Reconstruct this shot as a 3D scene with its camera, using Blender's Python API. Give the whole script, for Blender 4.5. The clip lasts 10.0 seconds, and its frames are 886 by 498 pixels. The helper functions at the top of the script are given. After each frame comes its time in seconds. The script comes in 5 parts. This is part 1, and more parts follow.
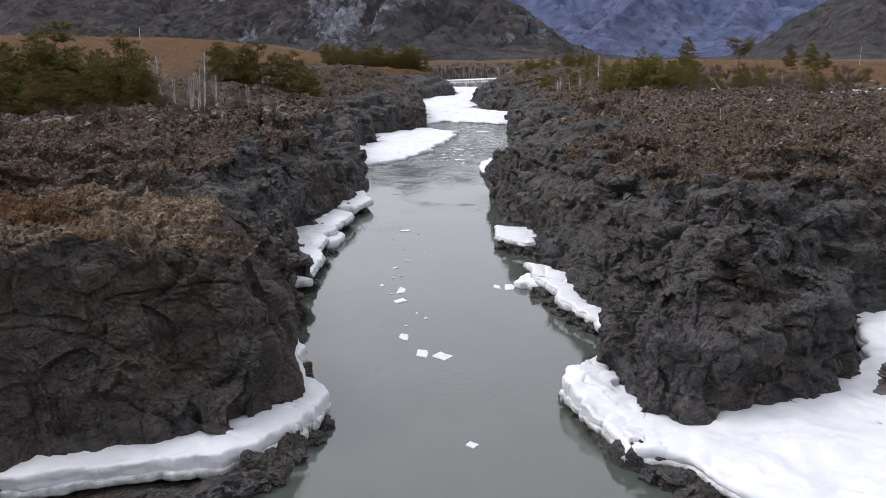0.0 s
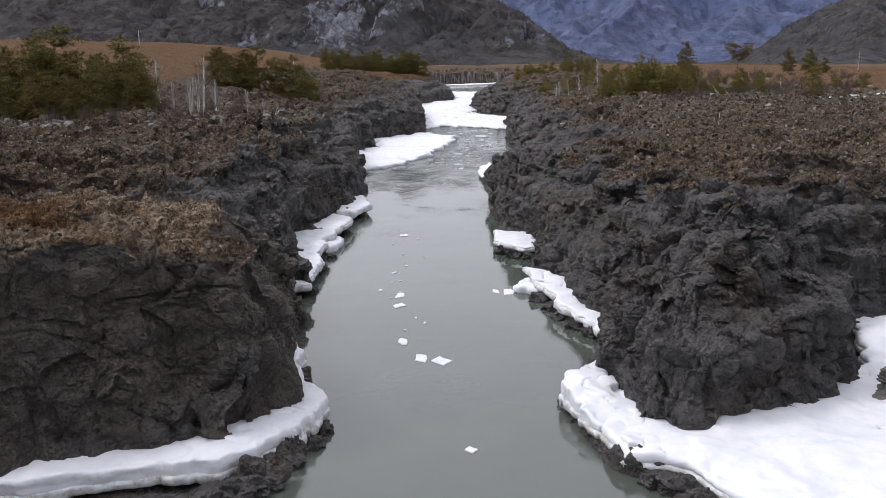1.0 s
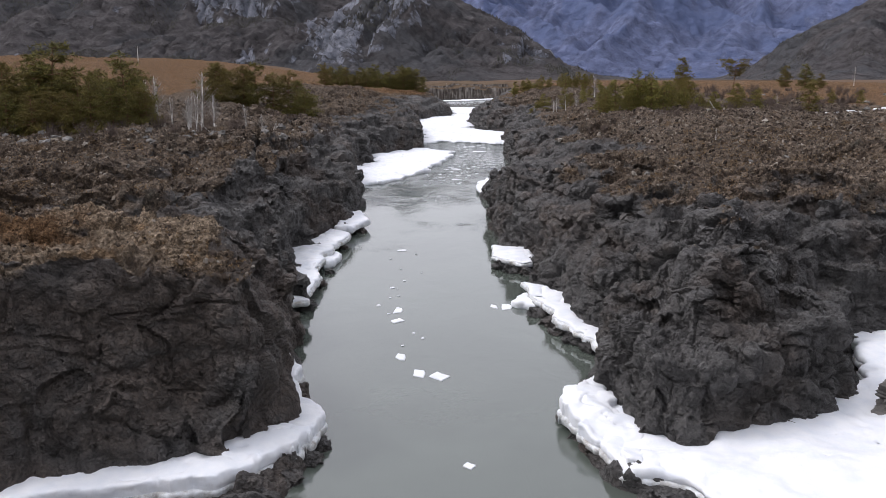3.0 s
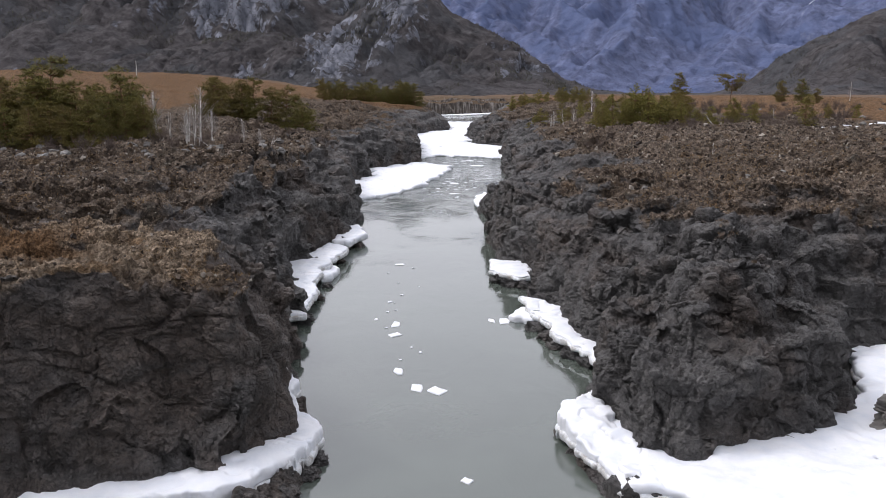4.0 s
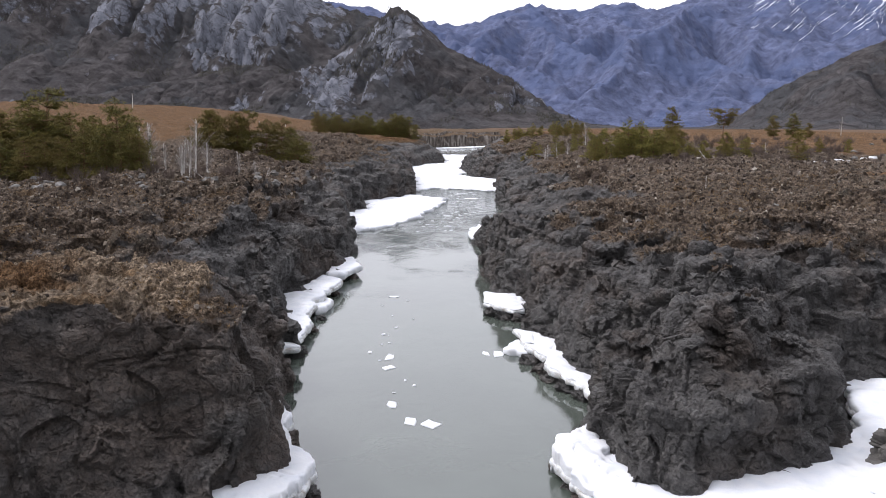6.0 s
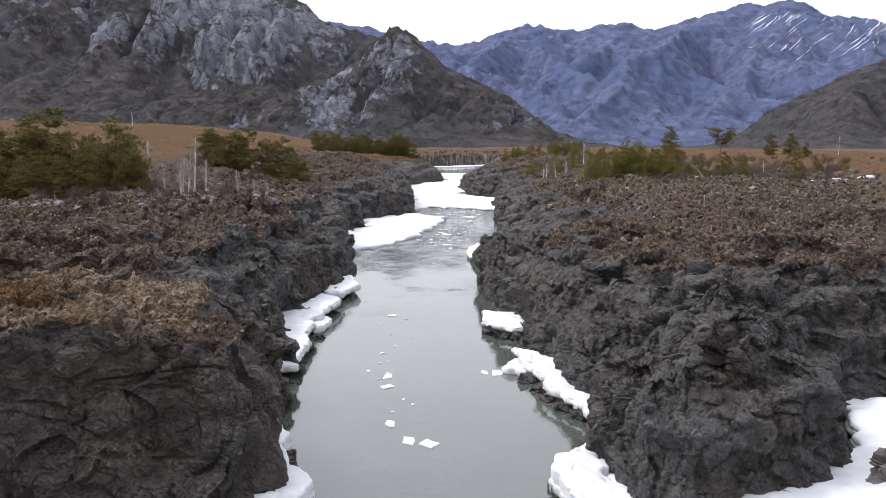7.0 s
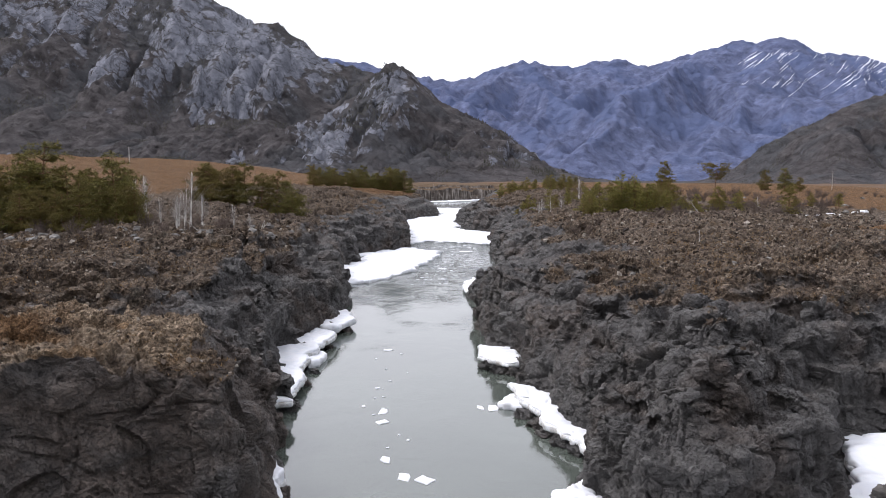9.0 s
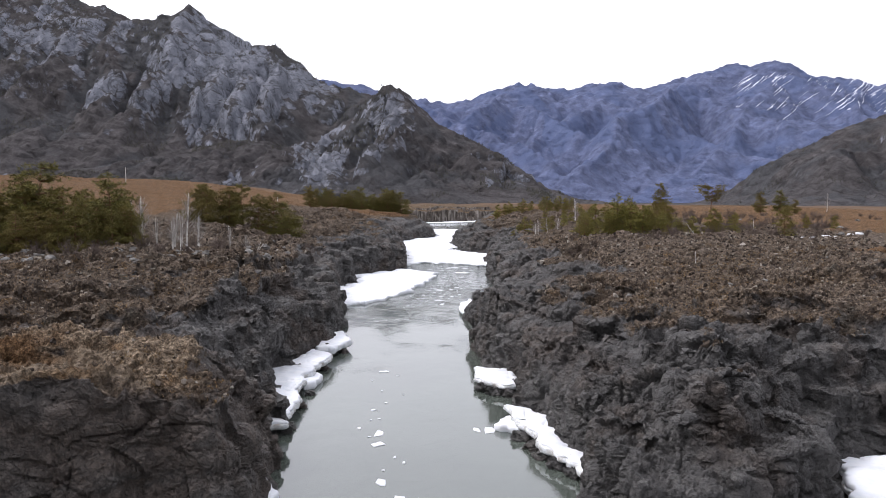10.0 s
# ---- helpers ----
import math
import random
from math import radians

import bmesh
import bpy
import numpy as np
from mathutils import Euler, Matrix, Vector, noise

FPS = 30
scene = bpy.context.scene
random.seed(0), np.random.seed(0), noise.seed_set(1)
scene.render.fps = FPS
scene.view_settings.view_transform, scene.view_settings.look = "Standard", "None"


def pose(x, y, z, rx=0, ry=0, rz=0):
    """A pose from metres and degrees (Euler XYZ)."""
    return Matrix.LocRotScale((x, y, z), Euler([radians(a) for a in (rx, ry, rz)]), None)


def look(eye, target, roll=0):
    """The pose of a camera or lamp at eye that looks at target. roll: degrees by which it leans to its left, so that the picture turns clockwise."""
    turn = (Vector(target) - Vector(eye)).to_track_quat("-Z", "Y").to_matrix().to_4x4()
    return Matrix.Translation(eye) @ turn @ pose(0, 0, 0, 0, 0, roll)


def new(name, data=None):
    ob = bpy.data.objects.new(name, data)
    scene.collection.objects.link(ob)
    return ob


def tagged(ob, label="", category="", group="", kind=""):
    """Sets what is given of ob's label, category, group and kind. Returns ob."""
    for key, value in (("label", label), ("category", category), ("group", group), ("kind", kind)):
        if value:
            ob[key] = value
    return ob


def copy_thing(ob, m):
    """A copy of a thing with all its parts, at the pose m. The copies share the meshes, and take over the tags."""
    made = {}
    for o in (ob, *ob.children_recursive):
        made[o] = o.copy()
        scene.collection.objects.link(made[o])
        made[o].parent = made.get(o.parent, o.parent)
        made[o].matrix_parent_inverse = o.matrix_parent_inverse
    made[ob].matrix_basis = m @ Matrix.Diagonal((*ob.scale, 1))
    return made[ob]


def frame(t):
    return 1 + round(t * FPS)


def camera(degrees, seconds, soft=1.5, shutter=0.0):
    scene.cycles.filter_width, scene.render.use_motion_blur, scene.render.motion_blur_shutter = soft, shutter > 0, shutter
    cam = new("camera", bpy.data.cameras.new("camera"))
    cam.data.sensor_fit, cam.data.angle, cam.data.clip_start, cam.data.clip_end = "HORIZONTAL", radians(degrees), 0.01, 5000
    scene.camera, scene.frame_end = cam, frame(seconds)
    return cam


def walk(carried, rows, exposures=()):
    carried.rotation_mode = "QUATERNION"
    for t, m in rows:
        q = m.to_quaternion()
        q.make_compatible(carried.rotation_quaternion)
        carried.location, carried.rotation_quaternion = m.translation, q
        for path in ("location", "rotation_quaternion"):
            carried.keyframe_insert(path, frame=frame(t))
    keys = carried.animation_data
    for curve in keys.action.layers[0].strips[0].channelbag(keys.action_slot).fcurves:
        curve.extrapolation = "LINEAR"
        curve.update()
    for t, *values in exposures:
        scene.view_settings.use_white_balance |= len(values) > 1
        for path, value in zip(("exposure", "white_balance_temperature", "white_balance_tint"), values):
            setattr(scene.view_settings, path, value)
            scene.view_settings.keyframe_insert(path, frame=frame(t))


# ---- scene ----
# The camera stands on a bridge 20 m over the river and tilts up.
cam = camera(54.26, 10.0, soft=0.5)
TURN = [  # seconds, yaw to the right, tilt, roll, in degrees
    (0.0, 0.0, -13.1, 0.0), (0.5, 0.005, -12.986, -0.04), (1.0, 0.07, -12.793, -0.03),
    (1.5, 0.115, -12.619, -0.036), (2.0, 0.13, -12.417, -0.044), (3.5, 0.278, -11.362, -0.03),
    (4.0, 0.366, -10.857, -0.08), (4.5, 0.49, -10.285, -0.15), (5.0, 0.579, -9.8, -0.19),
    (5.5, 0.668, -9.285, -0.248), (7.0, 0.828, -7.481, -0.35), (7.5, 0.85, -6.902, -0.345),
    (8.0, 0.902, -6.354, -0.325), (8.5, 0.985, -5.748, -0.34), (9.0, 1.093, -5.201, -0.42),
    (9.5, 1.196, -4.538, -0.469), (10.0, 1.323, -3.786, -0.528),
]
EYE = Vector((0.0, 0.0, 20.0))


def aim(yaw, tilt, roll):
    y, p = radians(yaw), radians(tilt)
    way = Vector((math.sin(y) * math.cos(p), math.cos(y) * math.cos(p), math.sin(p)))
    return look(EYE, EYE + way, -roll)


walk(cam, [(t, aim(a, b, c)) for t, a, b, c in TURN], exposures=((0.0, 0.08, 6200, 16), (5.0, 0.37, 6200, 16), (7.5, 0.52, 6200, 16), (10.0, 0.46, 6200, 16)))

# ---- light: a bright overcast sky with a veiled sun high on the left ----
SUN_EL, SUN_AZ = 52.0, -78.0
world = bpy.data.worlds.new("overcast_sky")
scene.world = world
world.use_nodes = True
wn = world.node_tree
sky = wn.nodes.new("ShaderNodeTexSky")
sky.sky_type, sky.sun_disc = "NISHITA", False
sky.sun_elevation, sky.sun_rotation = radians(SUN_EL), radians(SUN_AZ)
sky.air_density, sky.dust_density, sky.ozone_density, sky.altitude = 1.0, 8.0, 1.0, 500
pale = wn.nodes.new("ShaderNodeHueSaturation")
pale.inputs["Saturation"].default_value = 0.22
wn.links.new(sky.outputs[0], pale.inputs["Color"])
# cloud evens the sky out
veil = wn.nodes.new("ShaderNodeGamma")
veil.inputs["Gamma"].default_value = 0.42
lift = wn.nodes.new("ShaderNodeVectorMath")
lift.operation = "SCALE"
lift.inputs["Scale"].default_value = 3.6
wn.links.new(pale.outputs[0], veil.inputs["Color"])
wn.links.new(veil.outputs[0], lift.inputs[0])
wn.links.new(lift.outputs[0], wn.nodes["Background"].inputs["Color"])
wn.nodes["Background"].inputs["Strength"].default_value = 0.168
sun = new("sun", bpy.data.lights.new("sun", "SUN"))
sun.data.energy, sun.data.angle, sun.data.color = 1.05, radians(12), (1.0, 0.96, 0.9)
se, sa = radians(SUN_EL), radians(SUN_AZ)
toward = Vector((math.sin(sa) * math.cos(se), math.cos(sa) * math.cos(se), math.sin(se)))
sun.matrix_world = look(toward * 60, (0, 0, 0))


# ---- materials ----
class Mat:
    """A small builder for node materials on world-sized coordinates."""

    def __init__(self, name):
        self.m = bpy.data.materials.new(name)
        self.m.use_nodes = True
        self.t = self.m.node_tree
        self.b = self.t.nodes["Principled BSDF"]
        self.geo = self.t.nodes.new("ShaderNodeNewGeometry")
        self.pos = self.geo.outputs["Position"]

    def node(self, kind, **inputs):
        n = self.t.nodes.new(kind)
        for k, v in inputs.items():
            self.put(n.inputs[k.replace("_", " ")], v)
        return n

    def put(self, socket, v):
        if isinstance(v, bpy.types.NodeSocket):
            self.t.links.new(v, socket)
        elif isinstance(v, tuple) and len(v) == 3 and socket.type == "RGBA":
            socket.default_value = (*v, 1)
        else:
            socket.default_value = v

    def noise(self, scale, detail=4.0, rough=0.55, squash=None, coords=None, distortion=0.0):
        n = self.node("ShaderNodeTexNoise", Scale=scale, Detail=detail, Roughness=rough, Distortion=distortion)
        c = coords or self.pos
        if squash:
            c = self.node("ShaderNodeVectorMath", Vector=c).outputs[0].node
            c.operation = "MULTIPLY"
            c.inputs[1].default_value = squash
            c = c.outputs[0]
        self.t.links.new(c, n.inputs["Vector"])
        return n.outputs["Fac"]

    def cells(self, scale, feature="F1", randomness=1.0):
        n = self.node("ShaderNodeTexVoronoi", Scale=scale, Randomness=randomness)
        n.feature = feature
        self.t.links.new(self.pos, n.inputs["Vector"])
        return n

    def ramp(self, fac, *stops):
        n = self.t.nodes.new("ShaderNodeValToRGB")
        e = n.color_ramp.elements
        while len(e) < len(stops):
            e.new(0.5)
        for s, (p, c) in zip(e, stops):
            s.position = p
            s.color = (*c, 1) if isinstance(c, tuple) else (c, c, c, 1)
        self.t.links.new(fac, n.inputs[0])
        return n.outputs[0]

    def mix(self, fac, a, b, blend="MIX"):
        n = self.t.nodes.new("ShaderNodeMix")
        n.data_type, n.blend_type = "RGBA", blend
        self.put(n.inputs[0], fac)
        self.put(n.inputs[6], a)
        self.put(n.inputs[7], b)
        return n.outputs[2]

    def math(self, op, a, b=0.0, clamp=False):
        n = self.t.nodes.new("ShaderNodeMath")
        n.operation, n.use_clamp = op, clamp
        self.put(n.inputs[0], a)
        self.put(n.inputs[1], b)
        return n.outputs[0]

    def attr(self, name):
        n = self.t.nodes.new("ShaderNodeAttribute")
        n.attribute_name = name
        return n.outputs["Fac"]

    def bump(self, height, distance, strength=1.0, over=None):
        n = self.node("ShaderNodeBump", Height=height, Distance=distance, Strength=strength)
        if over:
            self.t.links.new(over, n.inputs["Normal"])
        return n.outputs[0]

    def done(self, color, rough, normal=None, spec=0.3, metal=0.0):
        self.put(self.b.inputs["Base Color"], color)
        self.put(self.b.inputs["Roughness"], rough)
        self.put(self.b.inputs["Specular IOR Level"], spec)
        self.put(self.b.inputs["Metallic"], metal)
        if normal:
            self.t.links.new(normal, self.b.inputs["Normal"])
        return self.m


def rock_material():
    m = Mat("dark_gorge_rock")
    big, mid, fine = m.noise(0.12, 3), m.noise(0.9, 6, 0.62), m.noise(7.0, 6, 0.7)
    grey = m.ramp(mid, (0.34, (0.058, 0.055, 0.054)), (0.5, (0.090, 0.086, 0.084)), (0.68, (0.135, 0.129, 0.124)))
    rust = m.ramp(mid, (0.3, (0.060, 0.045, 0.037)), (0.7, (0.145, 0.108, 0.084)))
    stained = m.mix(m.ramp(m.math("ADD", m.noise(0.13, 4, 0.6), m.attr("iron")), (0.48, 0.0), (0.64, 0.75)), grey, rust)
    scoured = m.ramp(m.noise(0.5, 5, 0.65, squash=(0.5, 0.5, 1.8)), (0.56, 0.0), (0.7, 0.55))
    stained = m.mix(scoured, stained, (0.150, 0.145, 0.140))
    earth = m.ramp(m.noise(1.6, 7, 0.7), (0.36, (0.052, 0.038, 0.029)), (0.5, (0.140, 0.105, 0.077)), (0.66, (0.285, 0.228, 0.172)))
    lichen = m.ramp(m.noise(0.45, 5, 0.65), (0.56, 0.0), (0.72, 0.8))
    earth = m.mix(lichen, earth, (0.125, 0.115, 0.095))
    orange = m.ramp(m.noise(0.3, 4, 0.6, coords=None), (0.57, 0.0), (0.68, 0.6))
    earth = m.mix(orange, earth, (0.185, 0.115, 0.052))
    flat = m.attr("turf")
    over = m.ramp(m.math("ADD", flat, m.math("MULTIPLY", m.math("SUBTRACT", mid, 0.5), 0.7)), (0.35, 0.0), (0.62, 1.0))
    color = m.mix(over, stained, earth)
    crust = m.ramp(m.noise(1.1, 6, 0.7), (0.32, (0.125, 0.092, 0.064)), (0.5, (0.31, 0.240, 0.172)), (0.68, (0.52, 0.42, 0.31)))
    crust = m.mix(m.ramp(m.noise(0.4, 3, 0.5), (0.56, 0.0), (0.72, 0.5)), crust, (0.29, 0.165, 0.065))
    color = m.mix(m.ramp(m.math("ADD", m.attr("crust"), m.math("MULTIPLY", m.math("SUBTRACT", mid, 0.5), 1.1)), (0.35, 0.0), (0.7, 0.85)), color, crust)
    sward = m.ramp(m.noise(0.8, 6, 0.7), (0.3, (0.105, 0.062, 0.034)), (0.7, (0.255, 0.155, 0.082)))
    color = m.mix(m.ramp(m.math("ADD", m.attr("grass"), m.math("MULTIPLY", m.math("SUBTRACT", big, 0.5), 0.8)), (0.4, 0.0), (0.6, 1.0)), color, sward)
    specks = m.ramp(m.cells(2.3).outputs["Distance"], (0.05, 0.7), (0.11, 0.0))
    specks = m.math("MULTIPLY", specks, m.ramp(m.noise(0.35, 2), (0.5, 0.0), (0.62, 1.0)))
    color = m.mix(specks, color, (0.3, 0.29, 0.27))
    color = m.mix(1.0, color, (0.70, 0.69, 0.68), "MULTIPLY")
    gravelly = m.math("ADD", m.math("MULTIPLY", over, 0.4), 0.5)
    color = m.mix(gravelly, color, m.ramp(fine, (0.36, 0.18), (0.5, 0.5), (0.64, 0.85)), "OVERLAY")
    grit = m.noise(21, 3, 0.7)
    color = m.mix(gravelly, color, m.ramp(grit, (0.34, 0.2), (0.5, 0.5), (0.66, 0.85)), "OVERLAY")
    vein = m.math("ABSOLUTE", m.math("SUBTRACT", m.noise(0.55, 7, 0.6, distortion=1.2), 0.5))
    wander = m.node("ShaderNodeTexNoise", Scale=1.3, Detail=3.0)
    m.t.links.new(m.pos, wander.inputs["Vector"])
    bent = m.node("ShaderNodeVectorMath", Vector=m.pos)
    bent.operation = "ADD"
    m.put(bent.inputs[1], wander.outputs["Color"])
    chips = []
    for scale in (1.6, 4.5):
        v = m.node("ShaderNodeTexVoronoi", Scale=scale)
        m.t.links.new(bent.outputs[0], v.inputs["Vector"])
        chips.append(v.outputs["Distance"])
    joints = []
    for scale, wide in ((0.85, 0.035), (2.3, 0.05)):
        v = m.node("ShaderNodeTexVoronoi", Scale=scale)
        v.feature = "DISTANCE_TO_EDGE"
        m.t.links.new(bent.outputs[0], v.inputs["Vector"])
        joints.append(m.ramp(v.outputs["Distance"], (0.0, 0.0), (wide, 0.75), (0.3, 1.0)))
    # shade inside the narrow cracks is put into the colour as near-black lines
    crack_shade = m.math("MULTIPLY", m.math("SUBTRACT", 1.0, joints[1]), m.ramp(m.noise(0.6, 3), (0.42, 0.0), (0.6, 0.7)))
    color = m.mix(m.math("MULTIPLY", crack_shade, m.math("SUBTRACT", 1.0, m.attr("grass"))), color, (0.018, 0.016, 0.015))
    n = m.bump(m.ramp(vein, (0.0, 0.0), (0.02, 1.0)), 0.12, 0.6)
    n = m.bump(joints[0], 0.20, 0.8, n)
    n = m.bump(joints[1], 0.09, 0.8, n)
    n = m.bump(chips[0], -0.08, 0.6, n)
    n = m.bump(chips[1], -0.08, 0.9, n)
    n = m.bump(mid, 0.2, 0.7, n)
    n = m.bump(fine, 0.12, 1.0, n)
    # earth, moss and grass are dull, bare rock has a slight sheen
    dull = m.math("ADD", m.math("MULTIPLY", over, 0.7), m.math("ADD", m.attr("grass"), m.attr("crust")), True)
    sheen = m.math("SUBTRACT", 0.45, m.math("MULTIPLY", dull, 0.38))
    return m.done(color, m.math("ADD", m.ramp(fine, (0.3, 0.48), (0.7, 0.84)), m.math("MULTIPLY", dull, 0.2), True), n, sheen)


def snow_material():
    m = Mat("old_river_snow")
    drift, grain = m.noise(0.8, 5), m.noise(14, 5, 0.65)
    color = m.ramp(drift, (0.3, (0.64, 0.67, 0.72)), (0.6, (0.74, 0.75, 0.77)))
    dirt = m.ramp(m.noise(2.2, 6, 0.7), (0.60, 0.0), (0.76, 0.35))
    steep = m.node("ShaderNodeSeparateXYZ", Vector=m.geo.outputs["Normal"]).outputs["Z"]
    dirt = m.math("MULTIPLY", dirt, m.ramp(steep, (0.3, 1.0), (0.9, 0.25)))
    color = m.mix(dirt, color, (0.5, 0.46, 0.40))
    n = m.bump(drift, 0.12, 0.6)
    n = m.bump(m.noise(4.0, 5, 0.65), 0.05, 0.7, n)
    n = m.bump(grain, 0.025, 0.8, n)
    return m.done(color, 0.55, n, 0.35)


def ice_material():
    m = Mat("grey_shore_ice")
    a, b = m.noise(1.4, 6, 0.7), m.noise(9, 5, 0.7)
    color = m.ramp(a, (0.34, (0.30, 0.28, 0.25)), (0.5, (0.56, 0.57, 0.57)), (0.66, (0.72, 0.75, 0.78)))
    n = m.bump(a, 0.15, 0.8)
    return m.done(color, m.ramp(b, (0.3, 0.25), (0.7, 0.6)), m.bump(b, 0.03, 0.8, n), 0.4)


def water_material():
    m = Mat("grey_green_river_water")
    silt = m.noise(0.09, 3)
    color = m.ramp(silt, (0.35, (0.066, 0.078, 0.066)), (0.65, (0.080, 0.094, 0.080)))
    swirl = m.noise(0.28, 5, 0.55, squash=(1.0, 0.45, 1.0), distortion=1.6)
    chop = m.noise(1.9, 5, 0.6, squash=(1.0, 0.55, 1.0))
    far = m.node("ShaderNodeSeparateXYZ", Vector=m.pos).outputs["Y"]
    lively = m.ramp(m.math("ADD", m.math("DIVIDE", far, 260.0), m.math("MULTIPLY", m.math("SUBTRACT", m.noise(0.07, 3), 0.5), 0.9)), (0.42, 0.025), (0.58, 0.12), (0.72, 1.0))
    n = m.bump(swirl, m.math("MULTIPLY", lively, 0.9), 1.0)
    n = m.bump(chop, m.math("MULTIPLY", lively, 0.26), 1.0, n)
    m.b.inputs["IOR"].default_value = 1.5
    return m.done(color, 0.03, n, 0.95)


def field_material():
    m = Mat("dry_terrace_grass")
    a, b = m.noise(0.03, 5, 0.6), m.noise(0.5, 6, 0.7)
    color = m.ramp(b, (0.3, (0.062, 0.040, 0.025)), (0.7, (0.135, 0.088, 0.053)))
    color = m.mix(m.ramp(a, (0.42, 0.0), (0.62, 0.75)), color, (0.125, 0.080, 0.055))
    return m.done(color, 0.95, m.bump(b, 0.3, 0.8), 0.1)


def scarp_material():
    m = Mat("eroded_scarp_earth")
    a = m.noise(0.55, 4, 0.6, squash=(1, 1, 0.06))
    color = m.ramp(a, (0.38, (0.055, 0.046, 0.040)), (0.5, (0.10, 0.086, 0.076)), (0.62, (0.22, 0.20, 0.18)))
    top = m.node("ShaderNodeSeparateXYZ", Vector=m.geo.outputs["Normal"]).outputs["Z"]
    color = m.mix(m.ramp(top, (0.55, 0.0), (0.8, 1.0)), color, (0.10, 0.07, 0.045))
    return m.done(color, 0.95, m.bump(a, 0.6), 0.1)


def mountain_material(name, scrub, rock, wood, bump, size, mottle):
    m = Mat(name)
    a, b, c = m.noise(0.012 / size, 6, 0.62), m.noise(0.06 / size, 7, 0.68), m.noise(0.25 / size, 5, 0.7)
    low = m.ramp(b, (0.3, tuple(0.55 * v for v in scrub)), (0.55, scrub), (0.75, tuple(1.5 * v for v in scrub)))
    low = m.mix(m.ramp(a, (0.5, 0.0), (0.62, 0.8)), low, wood)
    low = m.mix(m.ramp(m.math("ADD", m.attr("wood"), m.math("MULTIPLY", m.math("SUBTRACT", c, 0.5), 1.2)), (0.4, 0.0), (0.6, 0.85)), low, wood)
    bare = m.ramp(c, (0.3, tuple(0.6 * v for v in rock)), (0.5, rock), (0.75, tuple(1.2 * v for v in rock)))
    # each face of the rock has its own shade
    warp = m.node("ShaderNodeVectorMath", Vector=m.pos)
    warp.operation = "ADD"
    lean = m.node("ShaderNodeCombineXYZ", X=m.math("MULTIPLY", b, 26.0 * size), Y=0.0, Z=m.math("MULTIPLY", b, 40.0 * size))
    m.put(warp.inputs[1], lean.outputs[0])
    faces = m.node("ShaderNodeTexVoronoi", Scale=0.05 / size, Vector=warp.outputs[0])
    shade = m.node("ShaderNodeSeparateXYZ", Vector=faces.outputs["Color"]).outputs["X"]
    bare = m.mix(0.35, bare, m.ramp(shade, (0.0, 0.22), (0.5, 0.5), (1.0, 0.75)), "OVERLAY")
    rift = m.math("ABSOLUTE", m.math("SUBTRACT", m.noise(0.022 / size, 6, 0.6, distortion=1.0), 0.5))
    bare = m.mix(m.ramp(rift, (0.0, 0.75), (0.03, 0.0)), bare, wood)
    low = m.mix(mottle, low, m.ramp(c, (0.35, 0.22), (0.5, 0.5), (0.65, 0.78)), "OVERLAY")
    mask = m.math("ADD", m.attr("bare"), m.math("MULTIPLY", m.math("SUBTRACT", b, 0.5), 1.5))
    color = m.mix(m.ramp(mask, (0.4, 0.0), (0.6, 1.0)), low, bare)
    at = m.node("ShaderNodeSeparateXYZ", Vector=m.pos)
    across = m.math("SUBTRACT", at.outputs["X"], m.math("MULTIPLY", at.outputs["Z"], 1.5))
    lane = m.node("ShaderNodeCombineXYZ", X=m.math("DIVIDE", across, 10.0), Y=m.math("DIVIDE", at.outputs["Z"], 150.0), Z=0.0)
    streak = m.noise(1.0, 3, 0.55, coords=lane.outputs[0])
    snow = m.math("ADD", streak, m.math("MULTIPLY", m.math("SUBTRACT", m.attr("snow"), 1.0), 0.26))
    color = m.mix(m.ramp(snow, (0.622, 0.0), (0.65, 0.9)), color, (0.8, 0.83, 0.9))
    n = m.bump(b, 14.0 * size * bump, 0.8)
    n = m.bump(faces.outputs["Distance"], -5.0 * size * bump, 0.8, n)
    n = m.bump(c, 4.0 * size * bump, 0.8, n)
    return m.done(color, 0.95, n, 0.1)


ICE = ice_material()
ROCK, SNOW, WATER, FIELD, SCARP = rock_material(), snow_material(), water_material(), field_material(), scarp_material()
# scrub and rock colours, with a slight blue haze of distance mixed in
HILLS = mountain_material("near_scrub_and_crag_haze_tint", (0.062, 0.057, 0.058), (0.172, 0.180, 0.210), (0.050, 0.051, 0.055), 0.6, 1.0, 0.35)
# the blue of thick air is put into all three base colours
RANGE = mountain_material("far_range_haze_tint", (0.102, 0.120, 0.202), (0.140, 0.158, 0.235), (0.078, 0.100, 0.182), 0.45, 2.5, 0.12)


# ---- noise on arrays ----
def lattice(ix, iy, iz, seed):
    h = (ix.astype(np.uint32) * np.uint32(374761393) + iy.astype(np.uint32) * np.uint32(668265263)
         + iz.astype(np.uint32) * np.uint32(2147483647) + np.uint32(seed * 144665 + 1013))
    h = (h ^ (h >> np.uint32(13))) * np.uint32(1274126177)
    h = (h ^ (h >> np.uint32(16))) * np.uint32(2246822519)
    return ((h ^ (h >> np.uint32(15))) & np.uint32(0xFFFFFF)).astype(np.float32) / np.float32(0xFFFFFF)


